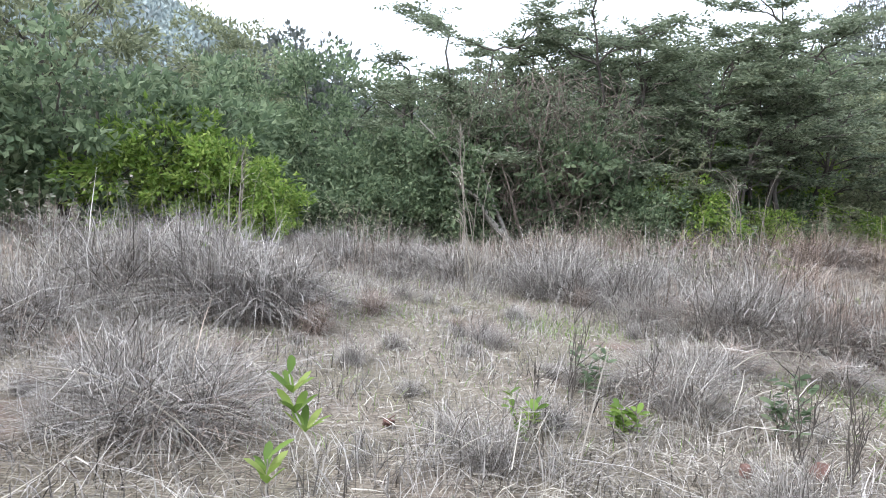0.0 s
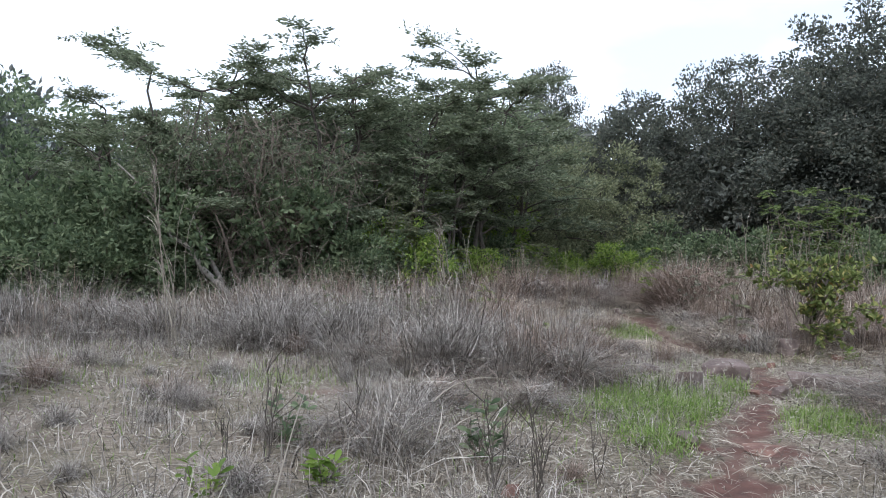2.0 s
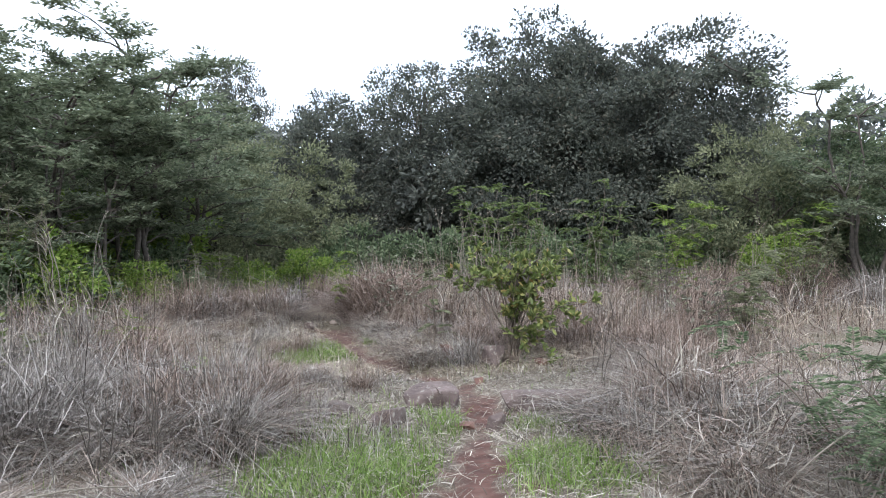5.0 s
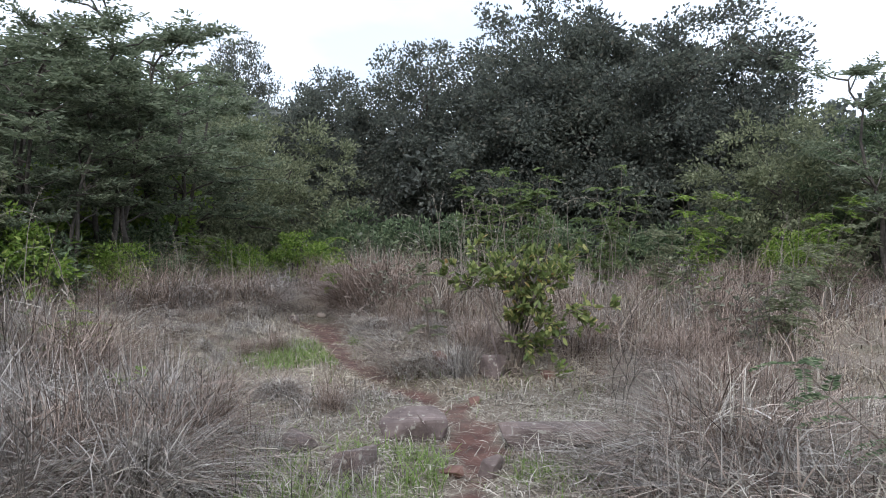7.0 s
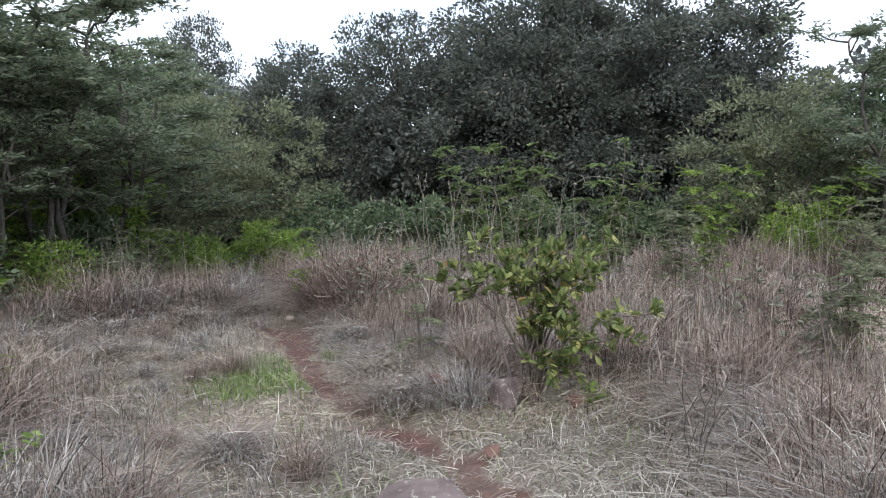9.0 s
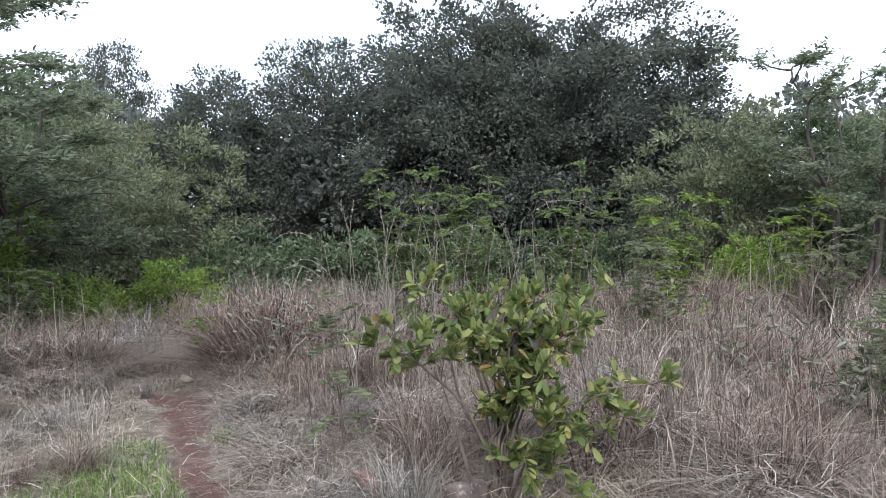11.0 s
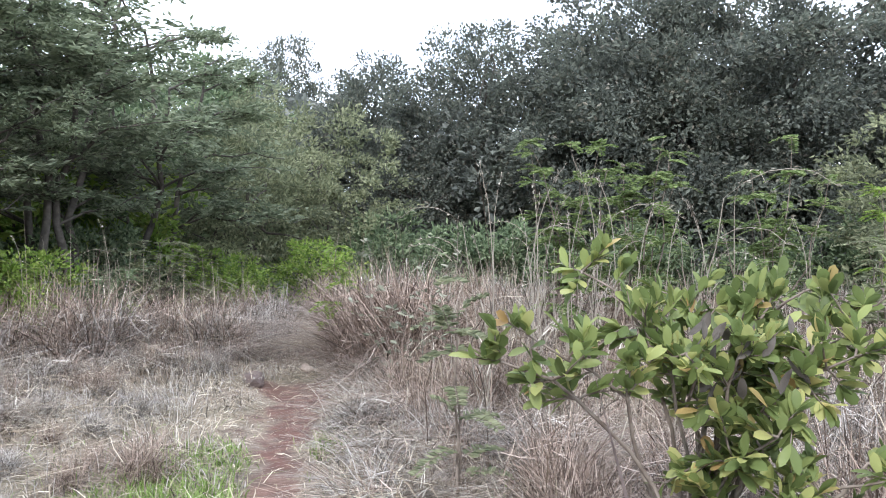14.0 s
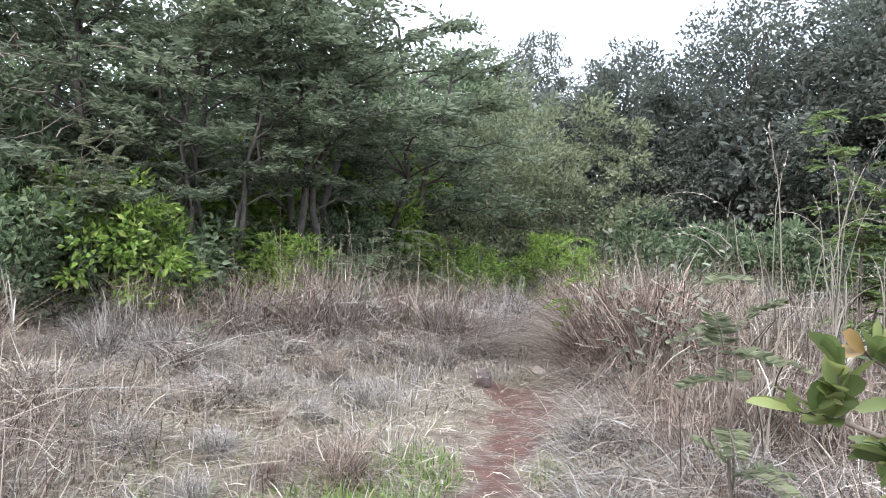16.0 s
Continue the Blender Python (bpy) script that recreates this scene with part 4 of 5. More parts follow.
# the half-dead thicket with bare pale boughs
dead = thing("dead_thicket", "half-dead thorn thicket with bare pale boughs and dark hollow", "thicket", m=pose(1.3, 15.4, float(ground_z(1.3, 15.4))))
for foot, head, r in (((0.1, 0, -0.1), (-2.4, 0.1, 2.9), 0.085), ((0.0, 0.1, -0.1), (-1.2, 0.2, 2.1), 0.07), ((0.2, 0.2, -0.1), (-0.5, -0.2, 2.2), 0.05), ((0.9, 0.1, -0.1), (0.4, 0.2, 2.6), 0.05), ((1.2, 0.3, -0.1), (1.7, 0.1, 2.4), 0.045),
                      ((1.5, 0.3, -0.1), (0.9, 0.5, 2.8), 0.04), ((0.7, 0.4, -0.1), (-0.2, 0.6, 3.4), 0.04), ((2.2, 0.3, -0.1), (2.6, 0.2, 2.5), 0.035), ((0.5, 0.4, -0.1), (0.9, 0.4, 4.0), 0.045)):
    heap = Heap()
    line = crooked(foot, head, 9, 0.07, 0.05)
    tube(heap, line, r, 0.014, 7)
    bough = part("bough", heap.mesh("bough", PALE_BARK if r > 0.055 else TWIG), dead)
    for _ in range(9):
        p, heap = line[rng.integers(3, 9)], Heap()
        tube(heap, crooked(p, p + rng.normal(0, 0.5, 3) + UP * 0.3, 5, 0.12), 0.011, 0.003, 4)
        part("twig", heap.mesh("twig", TWIG), bough)
heap = Heap()
for _ in range(1500):
    p = np.array([rng.normal(0.6, 1.2), rng.normal(0.5, 0.45), rng.uniform(0.1, 4.2)])
    tube(heap, crooked(p, p + rng.normal(0, 0.3, 3) - UP * 0.25, 4, 0.12), 0.012, 0.003, 3)
tagged(part("brushwood", heap.mesh("brushwood", TWIG), dead), kind="stuff")
heap, ctr = Heap(), crown_points([(-0.2, 0.4, 3.2, 2.4, 1.3, 1.0), (-1.7, 0.6, 2.2, 0.9, 0.9, 1.1), (1.6, 0.5, 2.4, 1.2, 1.0, 1.2)], 130)
at = np.repeat(ctr, 45, 0) + rng.normal(0, 0.24, (130 * 45, 3))
leaf_cards(heap, at, rng.normal(0, 1, at.shape), 0.10, 0.03)
part("crown", heap.mesh("crown", ACACIA_LEAF, False), dead, "thin grey-green foliage")
again(THORN[0], 0.6, 17.2, 1.02, 160)
again(THORN[2], -0.8, 17.8, 0.9, 20)

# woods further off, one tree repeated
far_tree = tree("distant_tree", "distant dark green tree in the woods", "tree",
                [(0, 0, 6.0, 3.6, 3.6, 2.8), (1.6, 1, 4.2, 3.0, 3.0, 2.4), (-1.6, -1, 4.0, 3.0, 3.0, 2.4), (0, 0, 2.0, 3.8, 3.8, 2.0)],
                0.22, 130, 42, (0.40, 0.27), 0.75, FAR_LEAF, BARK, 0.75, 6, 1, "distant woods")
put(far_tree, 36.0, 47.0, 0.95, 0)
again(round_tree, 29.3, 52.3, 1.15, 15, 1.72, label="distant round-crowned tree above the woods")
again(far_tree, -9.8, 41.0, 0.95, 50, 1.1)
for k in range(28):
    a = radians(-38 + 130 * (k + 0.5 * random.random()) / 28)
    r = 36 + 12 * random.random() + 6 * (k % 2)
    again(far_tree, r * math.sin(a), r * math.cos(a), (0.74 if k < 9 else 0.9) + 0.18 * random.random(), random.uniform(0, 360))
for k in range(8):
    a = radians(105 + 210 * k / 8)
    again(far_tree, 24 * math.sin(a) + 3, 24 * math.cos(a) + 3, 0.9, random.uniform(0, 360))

# scrub on the far hill; its pale blue-grey colour stands in for haze
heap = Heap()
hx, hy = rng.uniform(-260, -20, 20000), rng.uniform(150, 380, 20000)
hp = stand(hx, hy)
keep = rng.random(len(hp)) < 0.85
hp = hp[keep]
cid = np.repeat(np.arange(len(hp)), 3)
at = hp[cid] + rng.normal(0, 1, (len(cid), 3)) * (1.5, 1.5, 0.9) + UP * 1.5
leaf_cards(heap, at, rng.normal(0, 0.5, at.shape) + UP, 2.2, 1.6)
stuff("hill_woods", heap, HAZED_HILL_LEAF, "green scrub on the far hillside, haze painted into its colour", "woods")


# ---- plants beside the path ----
def fern_shrub_mesh(h, stems, fronds, spread, top, small):
    """Stems with arching sprays; each spray bears two rows of narrow leaflets."""
    leafy = Heap()
    for _ in range(stems):
        wood = Heap()
        a = rng.uniform(0, 6.28)
        line = crooked((0, 0, -0.05), (np.cos(a) * spread * rng.uniform(0.1, 0.9), np.sin(a) * spread * rng.uniform(0.1, 0.9), h * rng.uniform(0.6, 1.0)), 8, 0.06)
        tube(wood, line, 0.004 + 0.004 * h, 0.003, 5)
        for _ in range(fronds):
            s = rng.uniform(0.35, 1.0)
            p = line[min(7, int(s * 7.99))]
            d = unit(np.array([rng.normal(), rng.normal(), rng.uniform(-0.05, 0.7)]))
            L = rng.uniform(0.18, 0.34)
            k = 18
            u = np.linspace(0.15, 1, k)
            mid = p + d * (u * L)[:, None] - UP * (0.35 * L * u ** 2)[:, None]
            tube(wood, np.concatenate([[p], mid[::4]]), 0.003, 0.001, 3)
            side = unit(np.cross(d, UP))
            for sg in (-1, 1):
                leaf_cards(leafy, mid, side * sg + d * 0.35 + rng.normal(0, 0.1, (k, 3)), small * (1.15 - 0.5 * u), small * 0.27)
        part("stem", wood.mesh("stem", TWIG), top)
    return leafy


def fern_shrub(x, y, h, stems, fronds, spread, mat, label, group="feathery shrubs"):
    top = thing("feathery_shrub", label, "shrub", group, pose(x, y, float(ground_z(x, y))))
    leafy = fern_shrub_mesh(h, stems, fronds, spread, top, 0.045 if h < 1.05 else 0.075)
    part("foliage", leafy.mesh("foliage", mat, False), top)
    return top


for x, y, h, st, fr, sp, mat, lab in (
        (12.3, 10.7, 2.8, 9, 30, 0.85, FERN_LEAF, "tall feathery green shrub above dry grass"), (13.1, 10.3, 3.1, 8, 28, 0.85, FERN_LEAF, "tall feathery green shrub above dry grass"),
        (14.0, 9.2, 2.9, 8, 28, 0.8, FERN_LEAF, "tall feathery green shrub above dry grass"), (13.4, 7.6, 1.7, 6, 20, 0.6, OLIVE_LEAF, "feathery yellowish-green shrub in dry grass"),
        (6.25, 2.35, 1.04, 5, 13, 0.95, MID_LEAF, "low feathery dark green seedling beside the path"), (5.65, 2.0, 1.0, 8, 22, 0.7, MID_LEAF, "low feathery dark green shrub beside the path"),
        (10.28, 12.81, 1.7, 2, 14, 0.3, LIME_LEAF, "slender seedling with a flat feathery green top"), (7.2, 15.3, 0.85, 4, 18, 0.6, LIME_LEAF, "low bright green feathery shrub in grass"),
        (6.2, 15.8, 1.1, 6, 22, 0.8, MID_LEAF, "low feathery green shrub under thorn trees"), (8.3, 16.2, 1.2, 6, 24, 0.9, MID_LEAF, "low feathery green shrub under thorn trees"),
        (4.8, 15.6, 2.6, 9, 26, 1.2, OLIVE_LEAF, "bushy feathery yellowish-green shrub"), (3.6, 16.2, 2.2, 8, 24, 1.1, MID_LEAF, "bushy feathery green shrub"),
        (9.8, 17.0, 1.0, 6, 22, 0.9, OLIVE_LEAF, "low feathery green shrub under thorn trees"), (4.9, 10.0, 0.7, 3, 14, 0.35, LIME_LEAF, "low bright green feathery seedling"),
        (5.4, 16.3, 1.5, 7, 22, 0.9, OLIVE_LEAF, "low feathery yellowish-green shrub under thorn trees"), (7.1, 16.7, 1.3, 6, 22, 0.9, LIME_LEAF, "low bright green feathery shrub under thorn trees"),
        (9.3, 17.0, 1.5, 7, 22, 0.9, OLIVE_LEAF, "low feathery yellowish-green shrub under thorn trees"), (10.6, 17.8, 1.4, 6, 22, 0.9, LIME_LEAF, "low bright green feathery shrub under thorn trees"),
        (6.6, 2.65, 0.85, 3, 10, 0.6, MID_LEAF, "low feathery dark green shrub in matted grass"), (11.2, 5.0, 1.5, 6, 16, 0.6, OLIVE_LEAF, "thin feathery shrub in dry grass"),
        (16.5, 8.5, 2.4, 8, 24, 0.9, LIME_LEAF, "tall feathery bright green shrub"), (18.0, 6.2, 2.0, 8, 24, 1.0, OLIVE_LEAF, "tall feathery green shrub"),
        (21.0, 7.6, 2.6, 9, 26, 1.3, LIME_LEAF, "bright feathery shrub with flat sprays"), (8.34, 8.09, 1.45, 2, 8, 0.25, OLIVE_LEAF, "thin feathery seedling in dry grass")):
    fern_shrub(x, y, h, st, fr, sp, mat, lab)


def leafy_weed(x, y, h, n, mat, label, leaf=0.09):
    top = thing("leafy_weed", label, "weed", "weeds in the grass", pose(x, y, float(ground_z(x, y))))
    leafy = Heap()
    for _ in range(n):
        wood = Heap()
        a = rng.uniform(0, 6.28)
        line = crooked((0, 0, -0.03), (np.cos(a) * h * 0.35, np.sin(a) * h * 0.35, h * rng.uniform(0.6, 1)), 7, 0.06)
        tube(wood, line, 0.006, 0.002, 4)
        k = 16
        s = rng.integers(2, 7, k)
        ang = rng.uniform(0, 6.28, k)
        d = np.stack([np.cos(ang), np.sin(ang), rng.uniform(0.1, 0.9, k)], 1)
        broad_leaves(leafy, line[s] + rng.normal(0, 0.012, (k, 3)), d, UP + rng.normal(0, 0.3, (k, 3)), leaf * rng.uniform(0.6, 1.2, k), leaf * 0.42)
        part("stem", wood.mesh("stem", TWIG), top)
    part("foliage", leafy.mesh("foliage", mat), top)


for x, y, h, n, mat, lab in ((3.1, 9.6, 1.0, 7, GREY_LEAF, "grey-green leafy weed in dry grass"), (2.6, 9.8, 0.85, 5, GREY_LEAF, "grey-green leafy weed in dry grass"), (3.6, 9.7, 0.8, 5, WAXY_LEAF, "green leafy weed in dry grass"),
                             (8.5, 15.6, 0.7, 6, LIME_LEAF, "small bright lime-green weed"), (8.75, 15.35, 0.6, 5, LIME_LEAF, "small bright lime-green weed"), (9.8, 15.2, 0.85, 5, GREY_LEAF, "pale grey-green leafy weed in grass"),
                             (-3.2, 7.2, 0.75, 4, LIME_LEAF, "yellow-green weed in a grass tuft"), (-6.0, 8.8, 1.3, 7, GREY_LEAF, "pale green leafy weed in grass"), (-5.4, 9.4, 1.0, 5, OLIVE_LEAF, "green leafy weed in dry grass"), (-2.6, 12.4, 1.1, 8, OLIVE_LEAF, "green leafy weed in dry grass"),
                             (-1.9, 12.6, 1.2, 8, OLIVE_LEAF, "green leafy weed in dry grass"), (10.0, 10.9, 1.55, 8, GREY_LEAF, "grey leafy weed above dry grass"), (9.7, 10.6, 1.4, 7, GREY_LEAF, "grey leafy weed above dry grass"),
                             (8.47, 6.25, 0.2, 3, LIME_LEAF, "small pale green weed in straw"), (13.8, 7.0, 1.7, 8, LIME_LEAF, "yellow-green leafy weed in grass"), (0.36, 3.35, 0.26, 3, LIME_LEAF, "small green sprout in dry litter"),
                             (1.0, 3.5, 0.18, 3, LIME_LEAF, "small green sprout in dry litter"), (6.4, 13.6, 0.4, 3, OLIVE_LEAF, "green weed in dry grass"), (4.6, 7.6, 0.4, 3, LIME_LEAF, "small green sprout in dry litter"),
                             (10.4, 5.2, 0.95, 6, GREY_LEAF, "grey-green leafy weed in dry grass"), (11.4, 5.9, 1.1, 7, GREY_LEAF, "grey-green leafy weed in dry grass"), (12.2, 6.6, 1.2, 7, OLIVE_LEAF, "green leafy weed in dry grass"),
                             (2.2, 9.3, 0.8, 5, OLIVE_LEAF, "green leafy weed in dry grass"), (4.4, 9.9, 0.9, 5, OLIVE_LEAF, "green leafy weed in dry grass"), (0.9, 4.3, 0.35, 4, MID_LEAF, "green weed among grey stems"),
                             (2.0, 3.6, 0.4, 5, MID_LEAF, "dark green weed among grey stems")):
    leafy_weed(x, y, h, n, mat, lab)


def waxy_bush(x, y):
    """The low bush with oval leaves that overhangs the path."""
    top = thing("waxy_leaved_bush", "low bush with oval waxy green leaves beside the path", "bush", m=pose(x, y, float(ground_z(x, y))))
    leafy, dead_leaf = Heap(), Heap()
    # across the way walked, along it, and the height
    goals = [(-0.85, -0.42, 1.12), (-0.6, -0.3, 1.12), (-0.4, 0.1, 1.36), (-0.25, 0.0, 1.2), (-0.1, -0.2, 1.1), (0.0, 0.25, 1.26), (0.15, -0.25, 1.2), (0.25, 0.1, 1.25), (0.4, 0.25, 1.3), (0.8, 0.2, 1.28), (0.3, -0.1, 1.0),
             (0.5, -0.1, 1.12), (0.2, -0.25, 0.85), (0.05, -0.2, 0.8), (0.05, -0.1, 0.55), (0.35, -0.25, 0.6), (0.6, -0.1, 0.72), (0.95, 0.0, 0.74), (0.75, 0.1, 0.52), (0.15, -0.2, 0.4), (0.0, 0.15, 0.95), (0.45, 0.2, 0.95), (0.3, -0.1, 0.3), (0.1, 0.0, 1.15), (0.55, 0.1, 1.2), (0.3, 0.2, 1.1)]
    goals = [(0.65 * a + 0.76 * b, -0.76 * a + 0.65 * b, c) for a, b, c in goals]
    for gx_, gy_, gz_ in goals:
        wood = Heap()
        # up through the middle first, then out to its end
        u, foot = np.linspace(0, 1, 9)[:, None], np.array([rng.normal(0, 0.05), rng.normal(0, 0.05), -0.05])
        line = foot * (1 - u) ** 2 + 2 * u * (1 - u) * np.array([gx_ * 0.22, gy_ * 0.22, gz_ * 0.95]) + u ** 2 * np.array([gx_, gy_, gz_])
        line[1:] += rng.normal(0, 0.018, (8, 3))
        tube(wood, line, 0.011, 0.004, 6)
        for _ in range(8):
            p = line[rng.integers(5, 9)]
            q = p + unit(rng.normal(0, 1, 3) + (gx_ * 0.7, gy_ * 0.7, 0.5)) * rng.uniform(0.09, 0.21)
            sub = crooked(p, q, 6, 0.07)
            tube(wood, sub, 0.005, 0.002, 5)
            k = 13
            s = rng.integers(1, 6, k)
            d = unit(q - p) * 0.9 + rand_dirs(k) * 0.8 + UP * 0.35
            broad_leaves(leafy, sub[s], d, UP + rng.normal(0, 0.45, (k, 3)), rng.uniform(0.06, 0.10, k), rng.uniform(0.030, 0.045, k))
        part("branch", wood.mesh("branch", TWIG), top)
    k = 26
    broad_leaves(dead_leaf, np.array([-0.1, -0.2, 1.16]) + rng.normal(0, 0.08, (k, 3)), rng.normal(0, 0.6, (k, 3)) - UP, rand_dirs(k), rng.uniform(0.06, 0.1, k), 0.035)
    part("foliage", leafy.mesh("foliage", WAXY_LEAF), top)
    part("withered_foliage", dead_leaf.mesh("withered_foliage", BARK), top, "withered purple-brown leaves")


waxy_bush(8.22, 6.66)


def sapling(x, y, bend_x, bend_y, h, n, label):
    top = thing("sapling", label, "sapling", m=pose(x, y, float(ground_z(x, y))))
    wood, leafy = Heap(), Heap()
    line = crooked((0, 0, -0.03), (bend_x, bend_y, h), 10, 0.05)
    line[:, 2] = -0.03 + (h + 0.03) * np.linspace(0, 1, 10) ** 1.7
    tube(wood, line, 0.007, 0.004, 6)
    k = n
    ang = np.arange(k) * 2.4
    d = np.stack([np.cos(ang) * 0.7, np.sin(ang) * 0.7, np.full(k, 0.75)], 1)
    s = np.linspace(6, 9, k).astype(int)
    broad_leaves(leafy, line[s], d, unit(UP - d * 0.4 + rng.normal(0, 0.15, (k, 3))), rng.uniform(0.12, 0.17, k), 0.048)
    part("stem", wood.mesh("stem", PALE_BARK), top)
    part("foliage", leafy.mesh("foliage", LIME_LEAF), top)


sapling(-0.53, 2.5, -0.40, 0.35, 0.50, 20, "bent sapling with upright bright green leaves")
sapling(-0.93, 2.45, 0.0, 0.03, 0.2, 9, "small sapling with upright bright green leaves")


def dead_weed(x, y, h, n):
    top = thing("dead_weed", "leafless dark weed with thin wiry stems", "weed", "leafless weeds", pose(x, y, float(ground_z(x, y))))
    for _ in range(n):
        heap, a = Heap(), rng.uniform(0, 6.28)
        line = crooked((0, 0, -0.03), (math.cos(a) * h * 0.14, math.sin(a) * h * 0.14, h * rng.uniform(0.6, 1.0)), 8, 0.06)
        tube(heap, line, 0.0042, 0.002, 5)
        stem = part("stem", heap.mesh("stem", BARK), top)
        for _ in range(3):
            heap, p = Heap(), line[rng.integers(3, 7)]
            tube(heap, crooked(p, p + np.array([rng.normal(0, 0.08), rng.normal(0, 0.08), 0.16]) * h * 1.6, 5, 0.08), 0.0032, 0.0014, 4)
            part("twig", heap.mesh("twig", BARK), stem)


for x, y, h, n in ((1.95, 3.25, 0.6, 4), (2.1, 3.05, 0.45, 3), (1.35, 4.3, 0.5, 3), (0.45, 3.9, 0.45, 2), (2.6, 3.2, 0.4, 2), (7.4, 4.9, 0.8, 3), (3.4, 5.6, 0.7, 3), (11.6, 13.9, 1.1, 3), (9.9, 6.2, 0.9, 3), (10.8, 5.5, 1.3, 4), (11.6, 6.3, 1.4, 4), (10.1, 4.9, 1.1, 4), (0.75, 4.1, 0.75, 4), (2.3, 6.0, 0.8, 3), (3.0, 5.4, 0.7, 3), (2.05, 2.9, 0.7, 4)):
    dead_weed(x, y, h, n)


def tall_reed(x, y, h, lean, label):
    top = thing("tall_reed", label, "reed", "tall reeds", pose(x, y, float(ground_z(x, y))))
    for k in range(4):
        heap = Heap()
        base = (0.05 * math.cos(1.7 * k), 0.05 * math.sin(1.7 * k), -0.03)
        hk = h * (1, 0.9, 0.72, 0.5)[k]
        line = crooked(base, (lean * hk * (1 + 0.1 * k), 0.03 * k, hk), 9, 0.03)
        tube(heap, line, 0.0075, 0.0045, 5)
        stem = part("stem", heap.mesh("stem", STRAW), top)
        heap = Heap()
        n = 16
        blades(heap, line[-1] - UP * rng.uniform(0, 0.3, n)[:, None] * 0.8, rng.uniform(0.18, 0.34, n), rng.normal(math.pi if lean < 0 else 0, 0.9, n), rng.uniform(0.4, 1.6, n), np.full(n, 0.012), 4)
        part("seed_head", heap.mesh("seed_head", STRAW), stem)


tall_reed(0.15, 8.9, 2.25, -0.12, "tall bleached reed with drooping pale heads")
tall_reed(4.1, 9.3, 1.75, -0.16, "tall leaning reed with a pale head")
tall_reed(-3.5, 9.8, 1.75, 0.05, "tall dry reed above the grass")


# ---- stones ----
def stone(x, y, size, material, label, rz=0.0, sink=0.2):
    bm = bmesh.new()
    own = np.random.default_rng(int(abs(x * 173 + y * 91)))
    for d in unit(own.normal(size=(13, 3))):
        bm.verts.new([math.copysign(abs(c) ** 0.7, c) * size[a] / 2 for a, c in enumerate(d)])
    hull = bmesh.ops.convex_hull(bm, input=bm.verts)
    bmesh.ops.delete(bm, geom=[v for v in bm.verts if not v.link_faces], context="VERTS")
    bmesh.ops.bevel(bm, geom=bm.edges[:], offset=min(size) * 0.07, segments=2, affect="EDGES", profile=0.6)
    bmesh.ops.triangulate(bm, faces=bm.faces[:])
    bmesh.ops.subdivide_edges(bm, edges=[e for e in bm.edges if e.calc_length() > min(size) * 0.3], cuts=2, use_grid_fill=True)
    o = Vector((x * 3.1, y * 2.7, size[2] * 9))
    for v in bm.verts:
        v.co *= 1 + 0.06 * noise.noise(v.co * (2.5 / max(size)) + o) + 0.03 * noise.noise(v.co * (9 / max(size)) + o)
    me = bpy.data.meshes.new("stone")
    bm.to_mesh(me)
    bm.free()
    me.materials.append(material)
    me.polygons.foreach_set("use_smooth", np.full(len(me.polygons), False))
    ob = new("stone", me)
    ob.matrix_basis = pose(x, y, float(ground_z(x, y)) + size[2] * (0.5 - sink), 0, 0, rz)
    tagged(ob, label, "stone", "stones along the path")


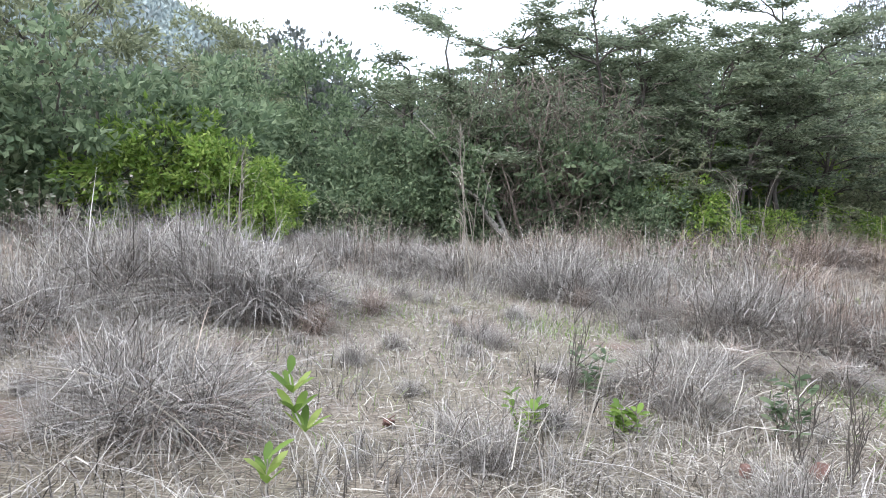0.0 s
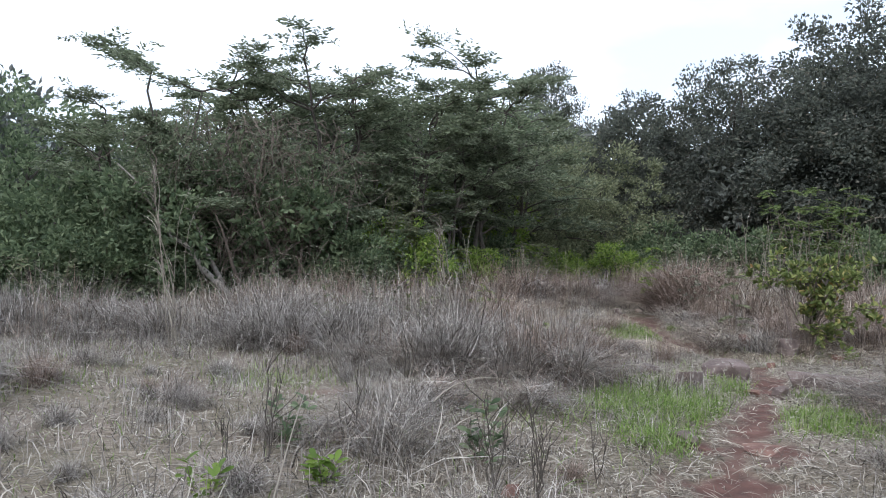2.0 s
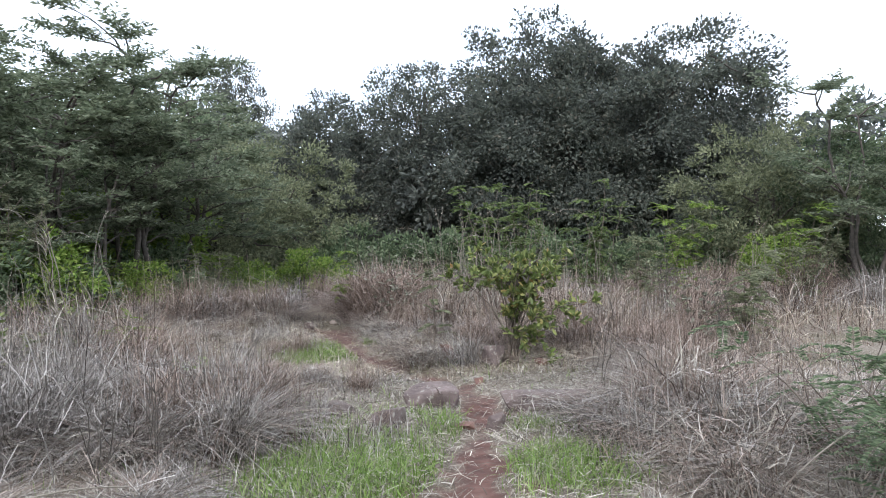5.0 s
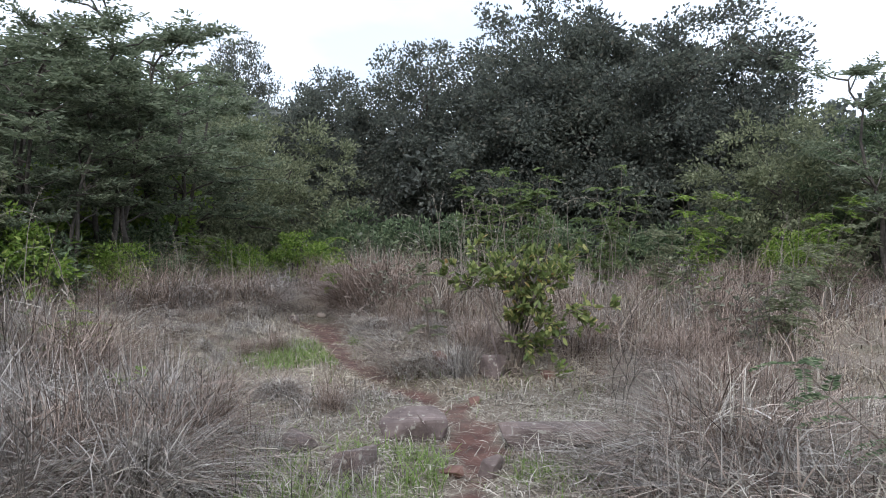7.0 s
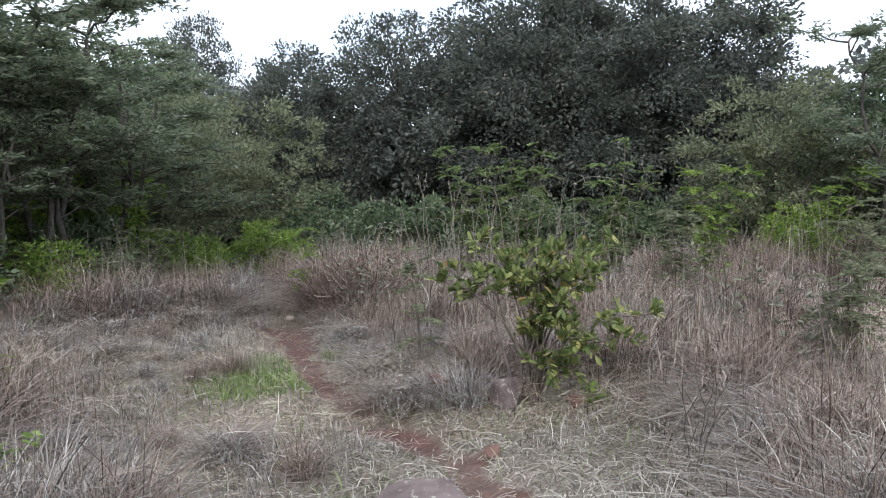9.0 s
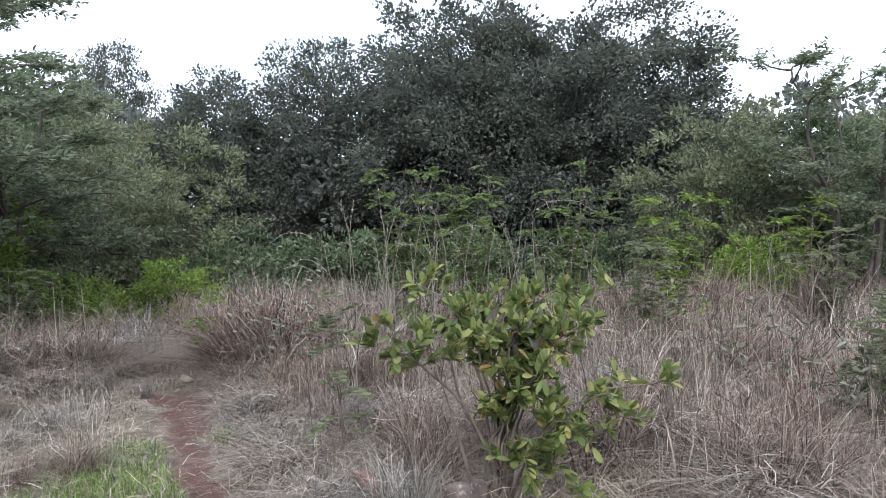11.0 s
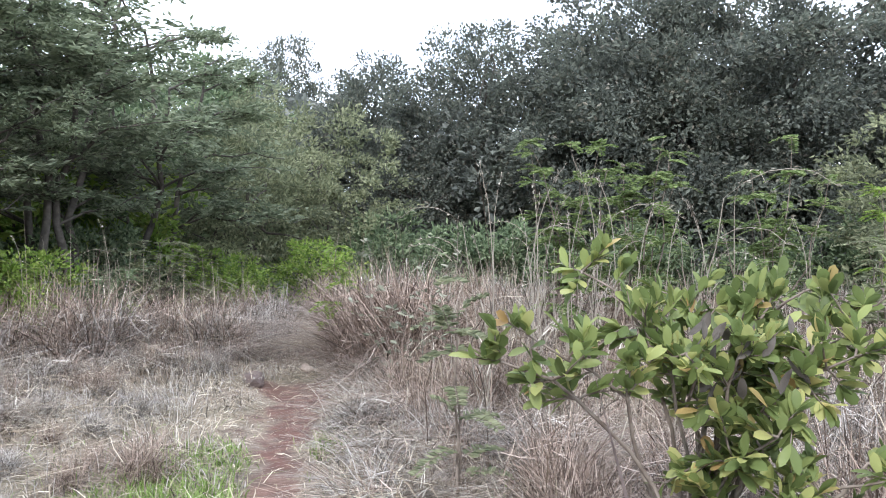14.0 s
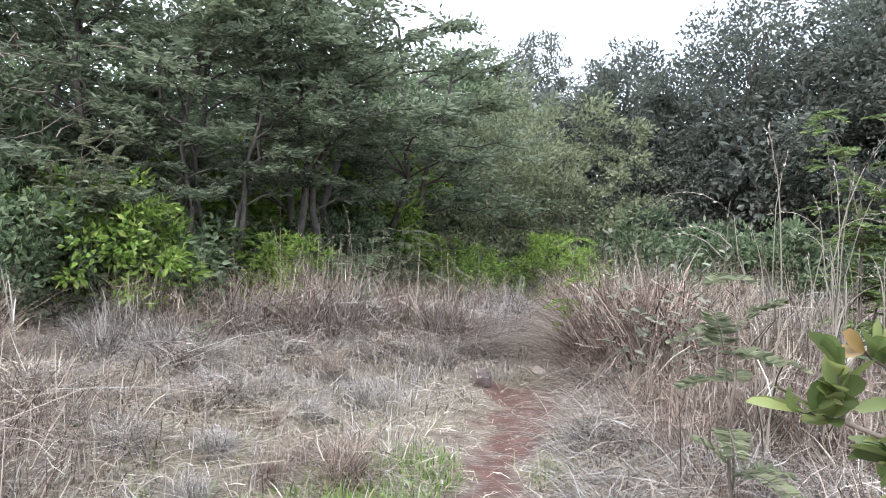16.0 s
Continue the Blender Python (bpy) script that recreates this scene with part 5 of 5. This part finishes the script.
grey, red = "half-buried grey-brown stone beside the path", "reddish stone lying in dry grass"
for x, y, size, mat, lab, rz in ((5.95, 5.75, (0.54, 0.36, 0.30), STONE, grey, -45), (5.15, 5.4, (0.36, 0.28, 0.20), STONE, grey, 20), (6.55, 4.85, (1.0, 0.34, 0.26), STONE, "long half-buried stone slab beside the path", -52),
                                 (5.85, 4.9, (0.2, 0.16, 0.2), STONE, "dark block of stone in the path", 10), (5.2, 6.1, (0.36, 0.27, 0.15), STONE, grey, 60), (7.95, 6.75, (0.4, 0.3, 0.34), STONE, "dark grey stone under a bush", 15),
                                 (7.85, 7.4, (0.3, 0.22, 0.3), RED_STONE, red, 70), (8.85, 6.0, (0.17, 0.14, 0.14), RED_STONE, red, 0), (1.5, 3.0, (0.12, 0.1, 0.1), RED_STONE, red, 0), (1.97, 3.1, (0.14, 0.11, 0.12), RED_STONE, red, 40),
                                 (-0.44, 3.45, (0.12, 0.09, 0.1), RED_STONE, red, 10), (9.79, 12.5, (0.2, 0.12, 0.13), PALE_STONE, "pale stone at the head of the path", -20), (4.23, 3.5, (0.36, 0.26, 0.07), RED_STONE, "flat reddish stone trodden into the path", -40),
                                 (3.7, 3.75, (0.22, 0.16, 0.14), STONE, grey, 0), (8.95, 12.05, (0.3, 0.18, 0.2), STONE, "dark grey stone at the head of the path", 10), (8.4, 6.35, (0.2, 0.15, 0.12), RED_STONE, red, 0),
                                 (5.6, 5.0, (0.2, 0.14, 0.08), RED_STONE, "flat reddish stone trodden into the path", 0), (7.0, 6.1, (0.16, 0.1, 0.1), RED_STONE, red, 0)):
    stone(x, y, size, mat, lab, rz)


def fallen_stalk(a, b, c):
    heap = Heap()
    s = np.linspace(0, 1, 9)[:, None]
    a, b, c = (np.array([*p[:2], float(ground_z(*p[:2])) + p[2]]) for p in (a, b, c))
    tube(heap, a * (1 - s) ** 2 + 2 * b * s * (1 - s) + c * s ** 2, 0.006, 0.003, 5)
    tagged(new("fallen_stalk", heap.mesh("fallen_stalk", STRAW)), "long pale dry stalk bent over the grass", "stalk", "fallen stalks")


fallen_stalk((-2.6, 3.4, 0.25), (-1.7, 3.2, 0.34), (-0.95, 2.3, 0.02))
fallen_stalk((7.6, 5.3, 0.25), (8.1, 5.0, 0.32), (8.9, 4.9, 0.22))
fallen_stalk((7.2, 4.3, 0.15), (7.35, 4.6, 0.4), (7.7, 5.2, 0.38))
fallen_stalk((5.25, 2.6, 0.03), (5.6, 2.4, 0.4), (6.1, 2.1, 0.55))
fallen_stalk((5.3, 2.2, 0.02), (5.45, 2.1, 0.3), (5.6, 2.05, 0.6))
fallen_stalk((0.6, 2.9, 0.02), (0.75, 3.3, 0.3), (0.95, 3.9, 0.5))
fallen_stalk((1.9, 4.2, 0.3), (2.3, 4.6, 0.45), (2.9, 4.7, 0.25))
